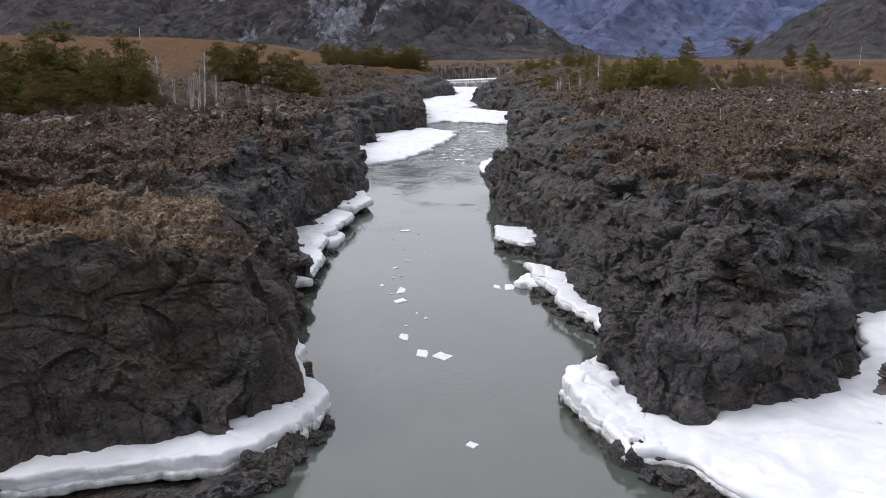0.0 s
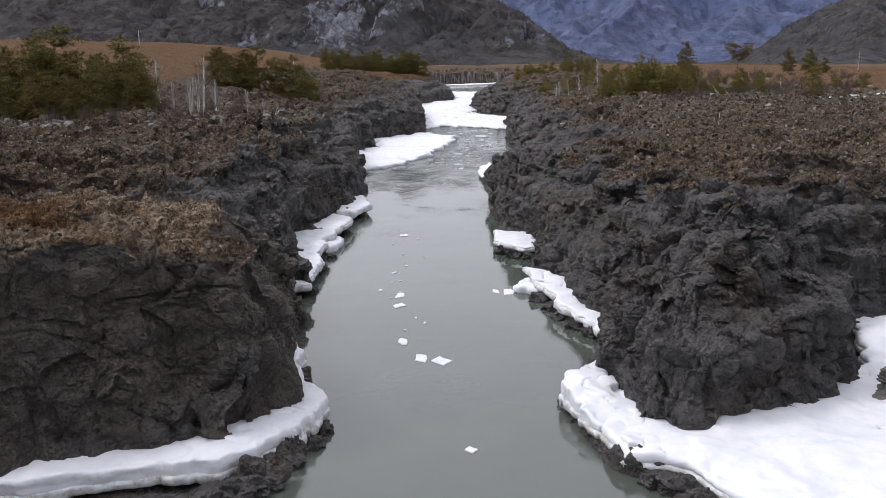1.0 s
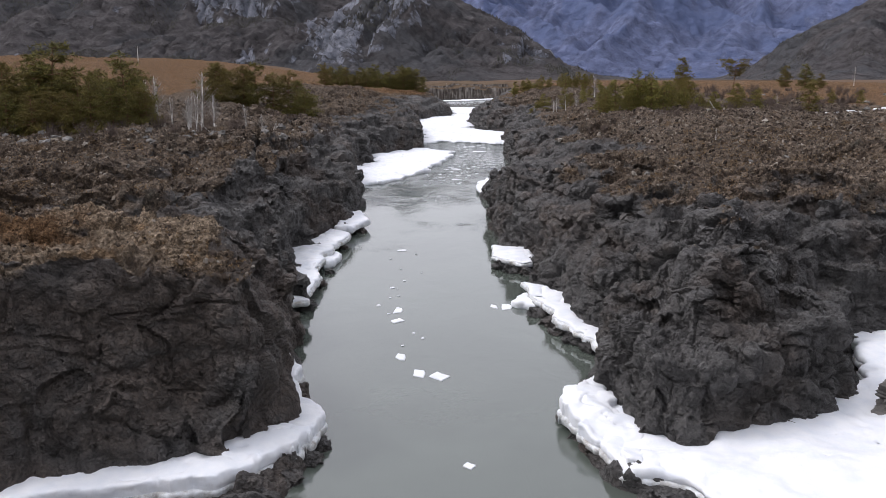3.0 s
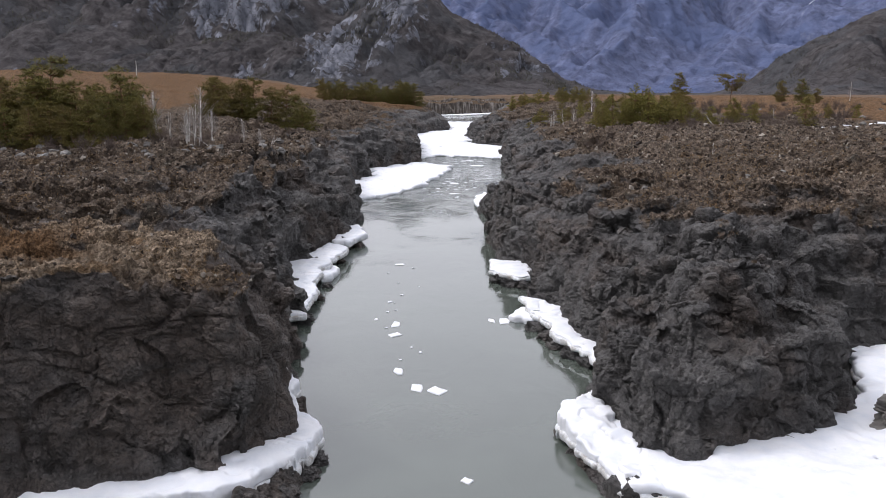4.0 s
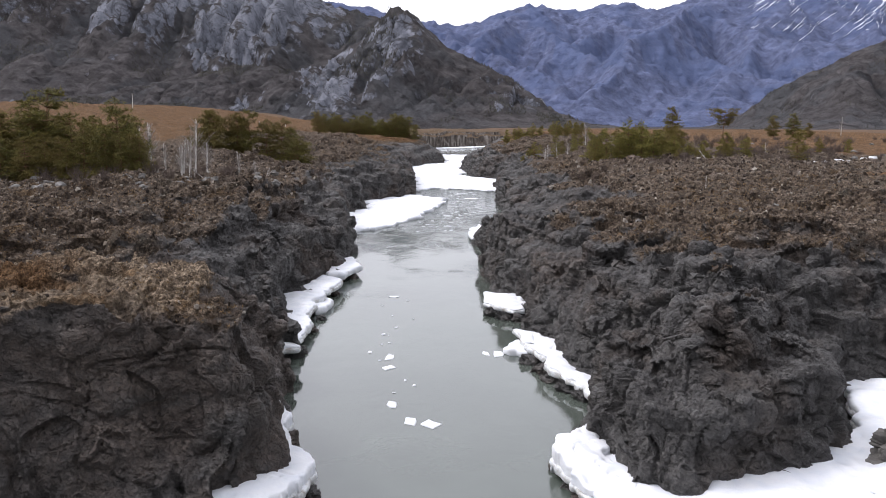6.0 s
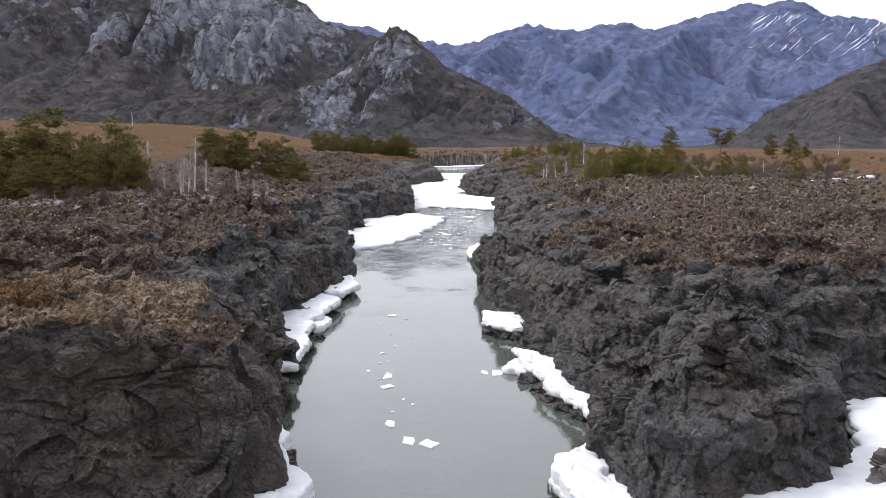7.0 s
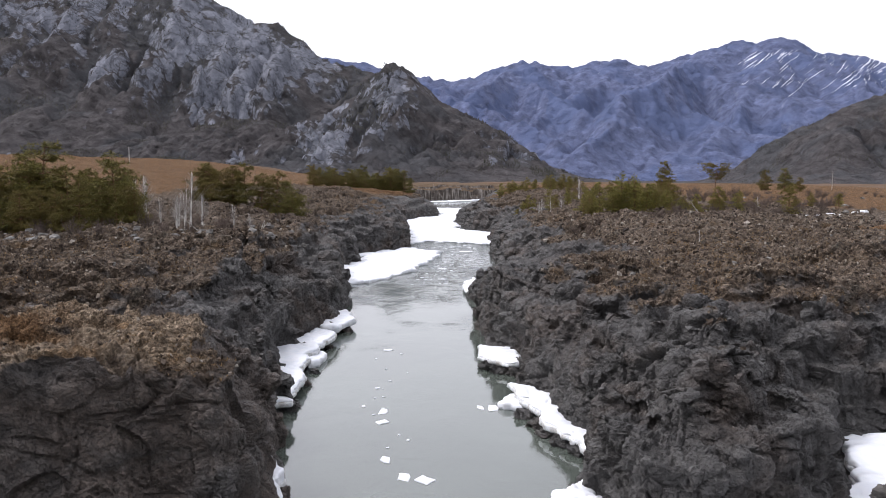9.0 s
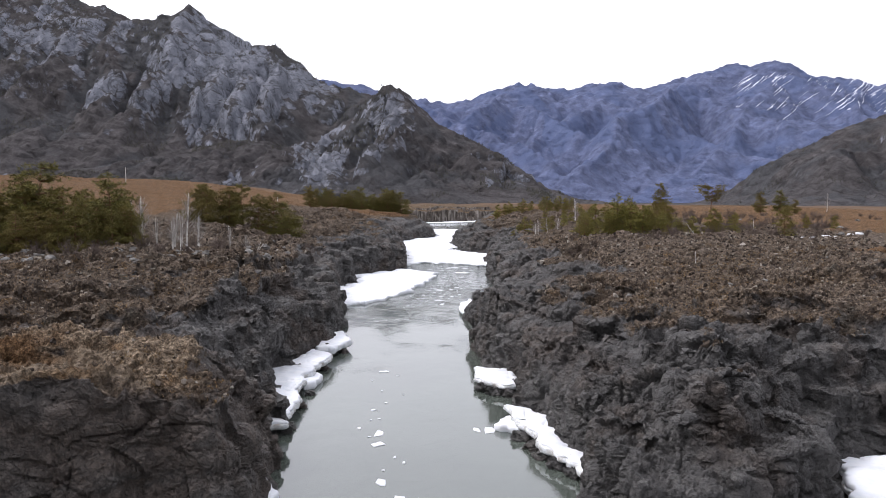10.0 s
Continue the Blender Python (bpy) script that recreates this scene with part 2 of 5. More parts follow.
def soft_noise(x, y, z, seed):
    """Smooth noise, -1 to 1, one lump to a unit."""
    x, y, z = (np.asarray(v, np.float32) for v in np.broadcast_arrays(x, y, z))
    ix, iy, iz = (np.floor(v).astype(np.int32) for v in (x, y, z))
    fx, fy, fz = x - ix, y - iy, z - iz
    fx, fy, fz = (v * v * v * (v * (v * 6 - 15) + 10) for v in (fx, fy, fz))
    out = 0
    for a in (0, 1):
        wx = fx if a else 1 - fx
        for b in (0, 1):
            wy = wx * (fy if b else 1 - fy)
            for c in (0, 1):
                out = out + wy * (fz if c else 1 - fz) * lattice(ix + a, iy + b, iz + c, seed)
    return out * 2 - 1


def layers(x, y, z, seed, octaves=4, gain=0.5):
    out, amp = 0, 1.0
    for k in range(octaves):
        out = out + amp * soft_noise(x * 2.03 ** k + 7.3 * k, y * 2.03 ** k + 3.1 * k, z * 2.03 ** k, seed + k)
        amp *= gain
    return out


def lumps(x, y, z, seed, octaves=3, gain=0.5):
    """Rounded lumps with sharp creases between them, 0 to about 1."""
    out, amp = 0, 1.0
    for k in range(octaves):
        out = out + amp * np.abs(soft_noise(x * 2.1 ** k, y * 2.1 ** k, z * 2.1 ** k, seed + k))
        amp *= gain
    return out


def shards(x, y, z, seed):
    """Angular blocks, one to a unit: distances to the nearest and second nearest centre, and a tilted facet for each block."""
    ix, iy, iz = (np.floor(v).astype(np.int32) for v in (x, y, z))
    near, second = np.full(x.shape, 9.0, np.float32), np.full(x.shape, 9.0, np.float32)
    best, ex, ey, ez = np.zeros(x.shape, np.uint32), 0 * x, 0 * x, 0 * x
    for a in (-1, 0, 1):
        for b in (-1, 0, 1):
            for c in (-1, 0, 1):
                jx, jy, jz = ix + a, iy + b, iz + c
                h = (lattice(jx, jy, jz, seed) * 0xFFFFFF).astype(np.uint32) * np.uint32(2654435761)
                dx = x - jx - (h & np.uint32(1023)) / 1023.0
                dy = y - jy - ((h >> np.uint32(10)) & np.uint32(1023)) / 1023.0
                dz = z - jz - ((h >> np.uint32(20)) & np.uint32(1023)) / 1023.0
                d = dx * dx + dy * dy + dz * dz
                second = np.minimum(second, np.maximum(near, d))
                closer = d < near
                near = np.where(closer, d, near)
                best = np.where(closer, h, best)
                ex, ey, ez = np.where(closer, dx, ex), np.where(closer, dy, ey), np.where(closer, dz, ez)
    g = best * np.uint32(2246822519)
    gx, gy, gz = ((((g >> np.uint32(k)) & np.uint32(255)) / 127.5 - 1) for k in (4, 12, 20))
    off = ((g >> np.uint32(7)) & np.uint32(1023)) / 1023.0 - 0.5
    return np.sqrt(near), np.sqrt(second), gx * ex + gy * ey + gz * ez + 0.8 * off


def rise(a, b, v):
    t = np.clip((v - a) / (b - a), 0, 1)
    return t * t * (3 - 2 * t)


def inside(x, y, pts):
    """Distance to a closed outline in plan, positive inside."""
    best = np.full(x.shape, 1e9, np.float64)
    odd = np.zeros(x.shape, bool)
    for (ax, ay), (bx, by) in zip(pts, pts[1:] + pts[:1]):
        ex, ey = bx - ax, by - ay
        t = np.clip(((x - ax) * ex + (y - ay) * ey) / (ex * ex + ey * ey), 0, 1)
        best = np.minimum(best, (x - ax - t * ex) ** 2 + (y - ay - t * ey) ** 2)
        if ay != by:
            odd ^= ((ay > y) != (by > y)) & (x < ex * (y - ay) / ey + ax)
    return np.sqrt(best) * np.where(odd, 1, -1)


def skin(f, origin, step):
    """The surface f = 0 on a regular grid (inside where f < 0): corners and quads."""
    s = f < 0
    mixed = np.zeros(tuple(n - 1 for n in f.shape), np.uint8)
    corner = [(a, b, c) for a in (0, 1) for b in (0, 1) for c in (0, 1)]
    n0, n1, n2 = mixed.shape
    for a, b, c in corner:
        mixed += s[a:a + n0, b:b + n1, c:c + n2]
    cell = np.argwhere((mixed > 0) & (mixed < 8))
    ids = np.full(mixed.shape, -1, np.int32)
    ids[tuple(cell.T)] = np.arange(len(cell))
    val = {k: f[cell[:, 0] + k[0], cell[:, 1] + k[1], cell[:, 2] + k[2]] for k in corner}
    total, count = np.zeros((len(cell), 3)), np.zeros(len(cell))
    for k in corner:
        for axis in range(3):
            if k[axis]:
                continue
            k2 = tuple(v + (i == axis) for i, v in enumerate(k))
            u, v = val[k], val[k2]
            cut = (u < 0) != (v < 0)
            t = np.where(cut, u / np.where(cut, u - v, 1), 0)
            p = np.tile(np.array(k, float), (len(cell), 1))
            p[:, axis] += t
            total += p * cut[:, None]
            count += cut
    co = (cell + total / count[:, None]) * step + np.array(origin)
    quads = []
    for axis in range(3):
        lo = tuple(slice(0, -1) if i == axis else slice(1, -1) for i in range(3))
        hi = tuple(slice(1, None) if i == axis else slice(1, -1) for i in range(3))
        cut = np.argwhere(s[lo] != s[hi])
        o = np.array([0 if i == axis else 1 for i in range(3)])
        p = cut + o
        u, v = np.eye(3, dtype=int)[(axis + 1) % 3], np.eye(3, dtype=int)[(axis + 2) % 3]
        q = np.stack([ids[tuple((p + d).T)] for d in (-u - v, -v, 0 * u, -u)], 1)
        flip = ~s[tuple(p.T)]
        q[flip] = q[flip][:, ::-1]
        quads.append(q)
    return co, np.concatenate(quads)


def normals(co, quads):
    n = np.cross(co[quads[:, 2]] - co[quads[:, 0]], co[quads[:, 3]] - co[quads[:, 1]])
    out = np.zeros_like(co)
    for k in range(4):
        for a in range(3):
            out[:, a] += np.bincount(quads[:, k], n[:, a], len(co))
    return out / np.maximum(np.linalg.norm(out, axis=1, keepdims=True), 1e-9)


def relax(co, quads, rounds):
    """Even out the small steps that the grid leaves."""
    a = np.concatenate([quads[:, k] for k in range(4)])
    b = np.concatenate([quads[:, (k + 1) % 4] for k in range(4)])
    ends, other = np.concatenate([a, b]), np.concatenate([b, a])
    count = np.maximum(np.bincount(ends, minlength=len(co)), 1)
    for _ in range(rounds):
        mean = np.stack([np.bincount(ends, co[other, k], len(co)) / count for k in range(3)], 1)
        co = co * 0.4 + mean * 0.6
    return co


def mesh_of(name, co, faces, material, smooth=True, **values):
    """A mesh from arrays of corners and of faces that all have as many corners; values: one number a corner."""
    me = bpy.data.meshes.new(name)
    k = faces.shape[1]
    me.vertices.add(len(co))
    me.vertices.foreach_set("co", np.ascontiguousarray(co, np.float32).ravel())
    me.loops.add(faces.size)
    me.loops.foreach_set("vertex_index", np.ascontiguousarray(faces, np.int32).ravel())
    me.polygons.add(len(faces))
    me.polygons.foreach_set("loop_start", np.arange(0, faces.size, k, dtype=np.int32))
    for key, v in values.items():
        me.attributes.new(key, "FLOAT", "POINT").data.foreach_set("value", np.ascontiguousarray(v, np.float32))
    me.update(calc_edges=True)
    me.polygons.foreach_set("use_smooth", np.full(len(faces), smooth))
    me.materials.append(material)
    return me


def grid_faces(nx, ny):
    i = np.arange((nx - 1) * (ny - 1))
    a = i // (ny - 1) * ny + i % (ny - 1)
    return np.stack([a, a + ny, a + ny + 1, a + 1], 1)


# ---- the banks in plan: a low shelf at the water and the cliff that stands on it ----
FAR_LEFT = [(-15, 152), (-18.1, 172), (-14.8, 183), (-16.3, 198), (-12.2, 207), (-4.6, 219), (-5.2, 266), (-11.9, 319),
            (-5.4, 353), (4.7, 374), (5.4, 405), (-0.3, 458), (-5, 545), (-16, 592), (-40, 700), (-400, 700)]
LEFT_SHELF = [(-400, -90), (-16, -90), (-17, 10), (-16.5, 28), (-13.5, 33), (-10.0, 35.4), (-7.6, 38.5), (-6.4, 44.2), (-8.2, 50.5),
              (-9.7, 56.8), (-11.2, 61.8), (-11.7, 66.2), (-12.4, 73.1), (-12.6, 80), (-12.4, 86.2), (-11.9, 97), (-10.4, 108),
              (-12.8, 138)] + FAR_LEFT
LEFT_CLIFF = [(-400, -90), (-22, -90), (-24, 20), (-26, 33.5), (-20.3, 36.0), (-18.5, 37.5), (-13.6, 39.2), (-9.4, 41.2), (-8.4, 44.5), (-9.2, 47.6),
              (-11.0, 54.2), (-12.2, 58), (-12.4, 62), (-12.4, 66), (-13.4, 73), (-14.0, 80), (-15.2, 86), (-15.0, 93),
              (-13.4, 100), (-12.0, 108), (-13.0, 138)] + FAR_LEFT
FAR_RIGHT = [(9.6, 148), (14.2, 162), (15.2, 181), (15.5, 205), (17.5, 233), (21.5, 280), (15, 288), (11.3, 321), (14.9, 366), (24, 416), (32.6, 491),
             (38, 556), (58, 580), (85, 612), (320, 622)]
RIGHT_SHELF = [(400, -90), (17, -90), (17, 10), (15, 30), (12.7, 35.1), (10.5, 36.7), (8.9, 39.2), (7.2, 44.7), (7.3, 48.7),
               (9.6, 53.5), (11.6, 60), (9.9, 65.5), (7.9, 71), (8.6, 79), (9.0, 84), (5.8, 88.5), (6.9, 100), (8.0, 122),
               (7.6, 138)] + FAR_RIGHT + [(400, 622)]
RIGHT_CLIFF = [(400, 66), (60, 66), (36, 63.2), (31, 61.2), (27.6, 57.6), (25.7, 52.4), (24.0, 48.6), (21.2, 46.1), (17.9, 43.8), (13.7, 42.0), (10.9, 43.0),
               (10.4, 48.7), (10.2, 52.5), (12.2, 59), (11.8, 63.5), (9.9, 70.5), (9.4, 78), (9.9, 85), (8.0, 92), (7.4, 101), (8.2, 122),
               (7.9, 138)] + FAR_RIGHT + [(400, 622)]
FAR_TERRACE = [(-40, 588), (-14, 588), (60, 600), (320, 596), (400, 596), (400, 700), (-40, 700)]
NEAR_RIGHT_CLIFF = [(400, -90), (24, -90), (26, 20), (30, 36), (38, 50), (60, 54), (400, 54)]


def mound(x, y, cx, cy, rx, ry, turn, high):
    """A rounded rise of the rock."""
    c, s = math.cos(radians(turn)), math.sin(radians(turn))
    u, v = ((x - cx) * c + (y - cy) * s) / rx, (-(x - cx) * s + (y - cy) * c) / ry
    return high * np.exp(-(u * u + v * v) ** 1.5)


def plateau(x, y):
    """Height of the lava terrace away from its edges, with the grassy rise far on the left."""
    h = 10.2 + 1.7 * rise(50, 170, y) + 0.5 * rise(170, 420, y)
    h = h + 0.8 * layers(x / 26, y / 26, 0.0, 11, 3)
    h = h + 1.5 * (lumps(x / 10, y / 13, 0.0, 15, 2) - 0.5) * rise(200, 90, y)
    for spot in ((19, 61, 6, 4, 20, 1.3), (14, 57, 3.5, 3, -30, 1.2), (24, 68, 9, 2.2, 15, -1.8), (14, 74, 7, 2.5, 25, -1.6), (32, 66, 5, 4, 0, 1.0),
                 (-22, 46, 15, 9, 8, 2.0), (-44, 46, 14, 10, 0, 1.6), (-13, 62, 5, 3, -40, 1.0), (-20, 60, 9, 1.6, -35, -1.5), (-26, 75, 12, 4, 10, -1.1),
                 (18, 134, 14, 30, 0, -6.6), (-14, 114, 7, 20, 0, -2.8)):
        h = h + mound(x, y, *spot)
    rise_top = 13.2 * rise(-28, -190, x) * rise(230, 420, y)
    return h + rise_top + 0.8 * rise(20, 120, x) * rise(120, 300, y) - 1.7 * rise(300, 480, y) * rise(-60, -20, x)


def bank_height(x, y, shelf, cliffs, side):
    """Height of the rock over the water, by the distance from the shelf's and the cliff's outlines."""
    wild = 0.5 + 0.5 * rise(60, 100, y)
    wx = x + 0.5 * layers(x / 3.4, y / 3.4, 0.0, 21, 3) * wild + 1.1 * wild * soft_noise(x / 9, y / 9, 5.0, 25)
    wy = y + 0.5 * layers(x / 3.4, y / 3.4, 9.0, 23, 3) * wild
    low = inside(x + 0.35 * layers(x / 1.7, y / 1.7, 3.0, 27, 3), y + 0.3 * layers(x / 1.7, y / 1.7, 6.0, 28, 3), shelf) + 0.35 * rise(140, 110, y) + (0.35 if side < 0 else 0.15) * rise(52, 44, y)
    inner = rise(3.0, 1.4, low)
    h = np.where(low > -0.4, -1.6 + 1.85 * rise(-0.4, 0.8, low) + (1.0 * lumps(x / 1.5, y / 1.5, 0.0, 31, 2) * inner - 0.15) * rise(0, 1.2, low), -1.6)
    top = plateau(x, y)
    for outline in cliffs:
        corner = shards(wx / 7, wy / 7, 0 * x + 0.5, 35)[2] * 1.1 + shards(wx / 2.8, wy / 2.8, 0 * x + 0.5, 36)[2] * 0.5
        d = inside(wx, wy, outline) + corner * rise(46, 62, y) * (0.6 if side > 0 else 1.0) * rise(0.2, 3.0, np.abs(inside(x, y, outline)) + 1.2) + (0.75 if side < 0 else 0.45) * rise(80, 60, y)
        steep = 0.5 + 0.10 * soft_noise(x / 14, y / 14, 2.0, 33)
        block = rise(66, 54, y) if side < 0 else 0 * y
        steep = steep + (0.3 if side > 0 else 0.15) * rise(92, 104, y)
        d1 = 1.3 + 1.1 * block
        steep = steep + 0.40 * block
        ledge = np.clip((d + 0.15) / d1, 0, 1) ** 0.75 * steep + (0.94 - steep) * rise(1.2, 9.0, d) + 0.06 * rise(7, 24, d)
        # the massive block leans back at its foot and stands steep under its brow
        apron = np.interp((d + 0.15) / 4.0, [0, 0.08, 0.62, 0.84, 1.0], [0, 0.14, 0.52, 0.84, 0.92]) + 0.08 * rise(4, 14, d)
        ledge = ledge + (apron - ledge) * block * rise(-9.5, -13.0, x)
        up = 0.3 + (top - 0.3) * ledge
        # farther up the river the banks are low, with sloping tops
        brow = np.interp(y, [160, 185, 215, 300, 400], [6.6, 6.4, 4.6, 4.6, 4.4] if side > 0 else [6.2, 6.0, 5.6, 4.8, 3.6])
        gentle = np.where(d < 1.6, 0.3 + (brow - 0.3) * np.clip((d + 0.15) / 1.75, 0, 1) ** 0.7,
                          brow + (8.3 - brow) * np.clip((d - 1.6) / 7.5, 0, 1) + (top - 8.3) * rise(8, 30, d))
        distant = rise(150, 176, y) * (1.0 if side else 0.0)
        up = up + (np.minimum(up, gentle) - up) * distant
        if side > 0:
            low_point = rise(118, 130, y) * rise(166, 156, y)
            up = up + (np.minimum(up, 1.0 + 0.62 * np.maximum(d, 0) + 0.6 * soft_noise(x / 4, y / 4, 1.0, 34)) - up) * low_point * rise(16, 9, d)
        bench = 2.6 + 0.6 * soft_noise(x / 17, y / 17, 7.0, 37)
        part_way = up / bench + 0.5 * shards(wx / 8, wy / 8, 0 * x + 0.3, 38)[2] + 0.12 * layers(x / 3, y / 3, 2.0, 38, 2)
        stepped = up + bench * (rise(0.36, 0.64, part_way % 1.0) - part_way % 1.0)
        up = up + (stepped - up) * 0.95 * rise(1.5, 3.5, up) * rise(0, 1.2, top - up + 0.7) * (1 - 0.7 * block)
        h = np.maximum(h, np.where(d > -0.15, up, -1.6))
    return h


def bank(name, shelf, cliffs, side, label, spans, material):
    """One bank of the gorge, finer where it is near. Also gives its corners and how much rubble covers them."""
    all_co, all_q, turf, grass, crust, iron, base = [], [], [], [], [], [], 0
    for (x0, x1), (y0, y1), step, high in spans:
        if side:
            x0, x1 = (x0, min(x1, 12)) if side < 0 else (max(x0, 0), x1)
        if x1 - x0 < 2:
            continue
        xs, ys, zs = np.arange(x0, x1, step), np.arange(y0, y1, step), np.arange(-0.7, high, step)
        gx, gy = np.meshgrid(xs, ys, indexing="ij")
        h = bank_height(gx, gy, shelf, cliffs, side)
        co, q = skin((zs[None, None, :] - h[:, :, None]).astype(np.float32), (x0, y0, zs[0]), step)
        if not len(co):
            continue
        co = relax(co, q, 3)
        n = normals(relax(co, q, 6), q)
        x, y, z = co.T
        wall = 1 - rise(0.35, 0.85, n[:, 2])
        dry = rise(0.15, 1.2, z)
        calm = rise(-0.5, 0.5, soft_noise(x / 6, y / 6, z / 5, 39)) if side > 0 else 0.7 + 0.5 * soft_noise(x / 6, y / 6, z / 5, 39)
        wx, wy, wz = (0.5 * soft_noise(x / 2.2, y / 2.2, z / 2.2, 40 + k) for k in range(3))
        push = (0.35 + 0.65 * wall) * 1.0 * (lumps(x / 4.2 + wx, y / 4.2 + wy, z / 5.0, 43, 2) - 0.55)
        f1, f2, tilt = shards(x / 5.0 + 0.5 * wx, y / 5.0 + 0.5 * wy, z / 4.2 + 0.5 * wz, 45)
        push = push + 0.75 * tilt * (0.5 + 0.5 * wall) * (0.4 + 0.6 * calm)
        f1, f2, tilt = shards(x / 2.2 + 0.7 * wx, y / 2.2 + 0.7 * wy, z / 1.9 + 0.7 * wz, 47)
        massive = wall * rise(68, 52, y) if side < 0 else 0 * y
        cobble = 1 - 0.55 * massive
        pillow = np.sqrt(np.clip(f2 - f1, 0, 0.5) / 0.5) - 0.7
        push = push + cobble * (0.5 * tilt * (0.35 + 0.65 * calm) + (0.20 if side < 0 else 0.34) * pillow * (0.35 + 0.65 * wall))
        # upright grooves down the massive block
        push = push + massive * (0.55 * (lumps(x / 3.2 + wx, y / 3.2 + wy, z / 16, 64, 2) - 0.5) - 0.22 * rise(0.07, 0.0, np.abs(soft_noise(x / 3.8 + 0.5 * wx, y / 3.8 + 0.5 * wy, z / 5.5, 65))))
        # long wandering cracks
        cleft = np.abs(soft_noise(x / 6.5 + 0.6 * wx, y / 6.5, z / 4.0 + x / 16, 63) + 0.25 * wy)
        push = push - (0.16 if side < 0 else 0.42) * rise(0.06, 0.0, cleft) * wall
        rubbly = 1 - wall
        far_off = rise(150, 200, y)
        push = push + far_off * (0.55 * shards(x / 3.6 + wx, y / 3.6 + wy, z / 1.5 + wz, 51)[2] + 0.4 * shards(x / 1.6 + wx, y / 1.6 + wy, z / 1.1, 52)[2] * wall)
        if step < 1:
            f1, f2, tilt = shards(x / 0.95 + wx, y / 0.95 + wy, z / 0.85 + wz, 53)
            pillow = np.sqrt(np.clip(f2 - f1, 0, 0.4) / 0.4) - 0.7
            push = push + (0.20 * tilt + 0.13 * pillow) * (0.45 + 0.55 * calm + 0.6 * rubbly) * (1 - 0.6 * massive)
        if step < 0.3:
            f1, f2, tilt = shards(x / 0.42 + wx, y / 0.42 + wy, z / 0.38, 57)
            push = push + (0.11 * tilt - 0.05 * rise(0.16, 0.0, f2 - f1)) * (0.4 + 0.4 * calm + 1.0 * rubbly) * (1 - 0.55 * massive)
        if step < 0.2:
            push = push + 0.03 * shards(x / 0.21, y / 0.21, z / 0.19, 59)[2]
        field = rise(76, 92, x) * rise(165, 205, y) + rise(-60, -95, x) * rise(190, 260, y) + rise(300, 420, y)
        if side:
            push = push * (1 - 0.75 * np.clip(field, 0, 1) * (1 - wall))
        if not side:
            push = 0.2 * push + 1.3 * wall * (lumps(x / 3.0, y / 3.0, z / 60, 67, 2) - 0.5)
        co = co + n * (push * (0.3 + 0.7 * dry))[:, None]
        level = z + 1.5 * layers(x / 9, y / 9, z / 9, 61, 3) - (2.2 * rise(80, 64, y) if side > 0 else 1.9 * rise(72, 50, y))
        brink = inside(x, y, cliffs[0]) + 2.5 * soft_noise(x / 5, y / 5, 0.0, 66)
        bald = rise(9.0, 3.0, brink) * rise(54, 64, y)
        turf.append(rise(7.0, 9.6, level) * (1 - 0.6 * wall) * (1 - 0.85 * bald))
        if side < 0:
            field = field + mound(x, y, -25, 47, 8, 5, 10, 0.72) + mound(x, y, -12.5, 57, 2.4, 2.4, 0, 0.68)
        elif side > 0:
            field = field + mound(x, y, 66, 124, 6, 8, 0, 0.9)
        grass.append(np.clip(field, 0, 1) * rise(8.0, 9.8, z) * (1 - 0.5 * wall))
        # pale lichen and dry moss on the crown of the near left block
        crust.append(rise(9.0, 11.0, z) * (1 - wall) * rise(72, 58, y) * (0.85 if side < 0 else 0.0))
        iron.append((0.11 if side < 0 else -0.03) * rise(74, 58, y))
        all_co.append(co)
        all_q.append(q + base)
        base += len(co)
    co, q, turf, grass, crust, iron = (np.concatenate(v) for v in (all_co, all_q, turf, grass, crust, iron))
    ob = new(name, mesh_of(name, co, q, material, False, turf=turf, grass=grass, crust=crust, iron=iron))
    tagged(ob, label, "cliff", kind="structure")
    return co, turf * (1 - grass)


SPANS = [((-260, 262), (-85, 30), 1.6, 15), ((-46, 46), (26, 65.0), 0.12, 13.6), ((-130, -44), (26, 86.5), 0.8, 16), ((44, 130), (26, 86.5), 0.8, 16),
         ((-60, 60), (64, 119.5), 0.23, 15), ((-130, -58), (84, 120), 0.7, 18), ((58, 130), (84, 120), 0.7, 18),
         ((-85, 85), (118, 197), 0.42, 17), ((-262, -82), (118, 197), 1.2, 24), ((82, 262), (118, 197), 1.2, 24), ((-262, -126), (25, 122), 1.6, 22), ((126, 262), (25, 122), 1.6, 22),
         ((-44, 64), (193, 342), 0.5, 16), ((-44, 64), (340, 640), 0.8, 22), ((-262, -42), (193, 640), 1.2, 34), ((62, 262), (193, 640), 1.2, 34)]
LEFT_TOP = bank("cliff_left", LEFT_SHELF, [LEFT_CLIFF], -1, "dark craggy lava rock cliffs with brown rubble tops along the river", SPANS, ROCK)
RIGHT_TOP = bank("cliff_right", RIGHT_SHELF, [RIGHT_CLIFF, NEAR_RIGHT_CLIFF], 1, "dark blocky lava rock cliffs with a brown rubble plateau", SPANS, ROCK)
bank("scarp", FAR_TERRACE, [FAR_TERRACE], 0, "pale eroded earth scarp with vertical gullies above the river",
     [((-45, 75), (580, 606), 0.55, 18), ((-45, 262), (604, 640), 1.5, 20), ((74, 262), (580, 606), 1.5, 20)], SCARP)


def spread(lo, hi, fine_lo, fine_hi, fine, coarse):
    return np.concatenate([np.arange(lo, fine_lo, coarse), np.arange(fine_lo, fine_hi, fine), np.arange(fine_hi, hi, coarse)])


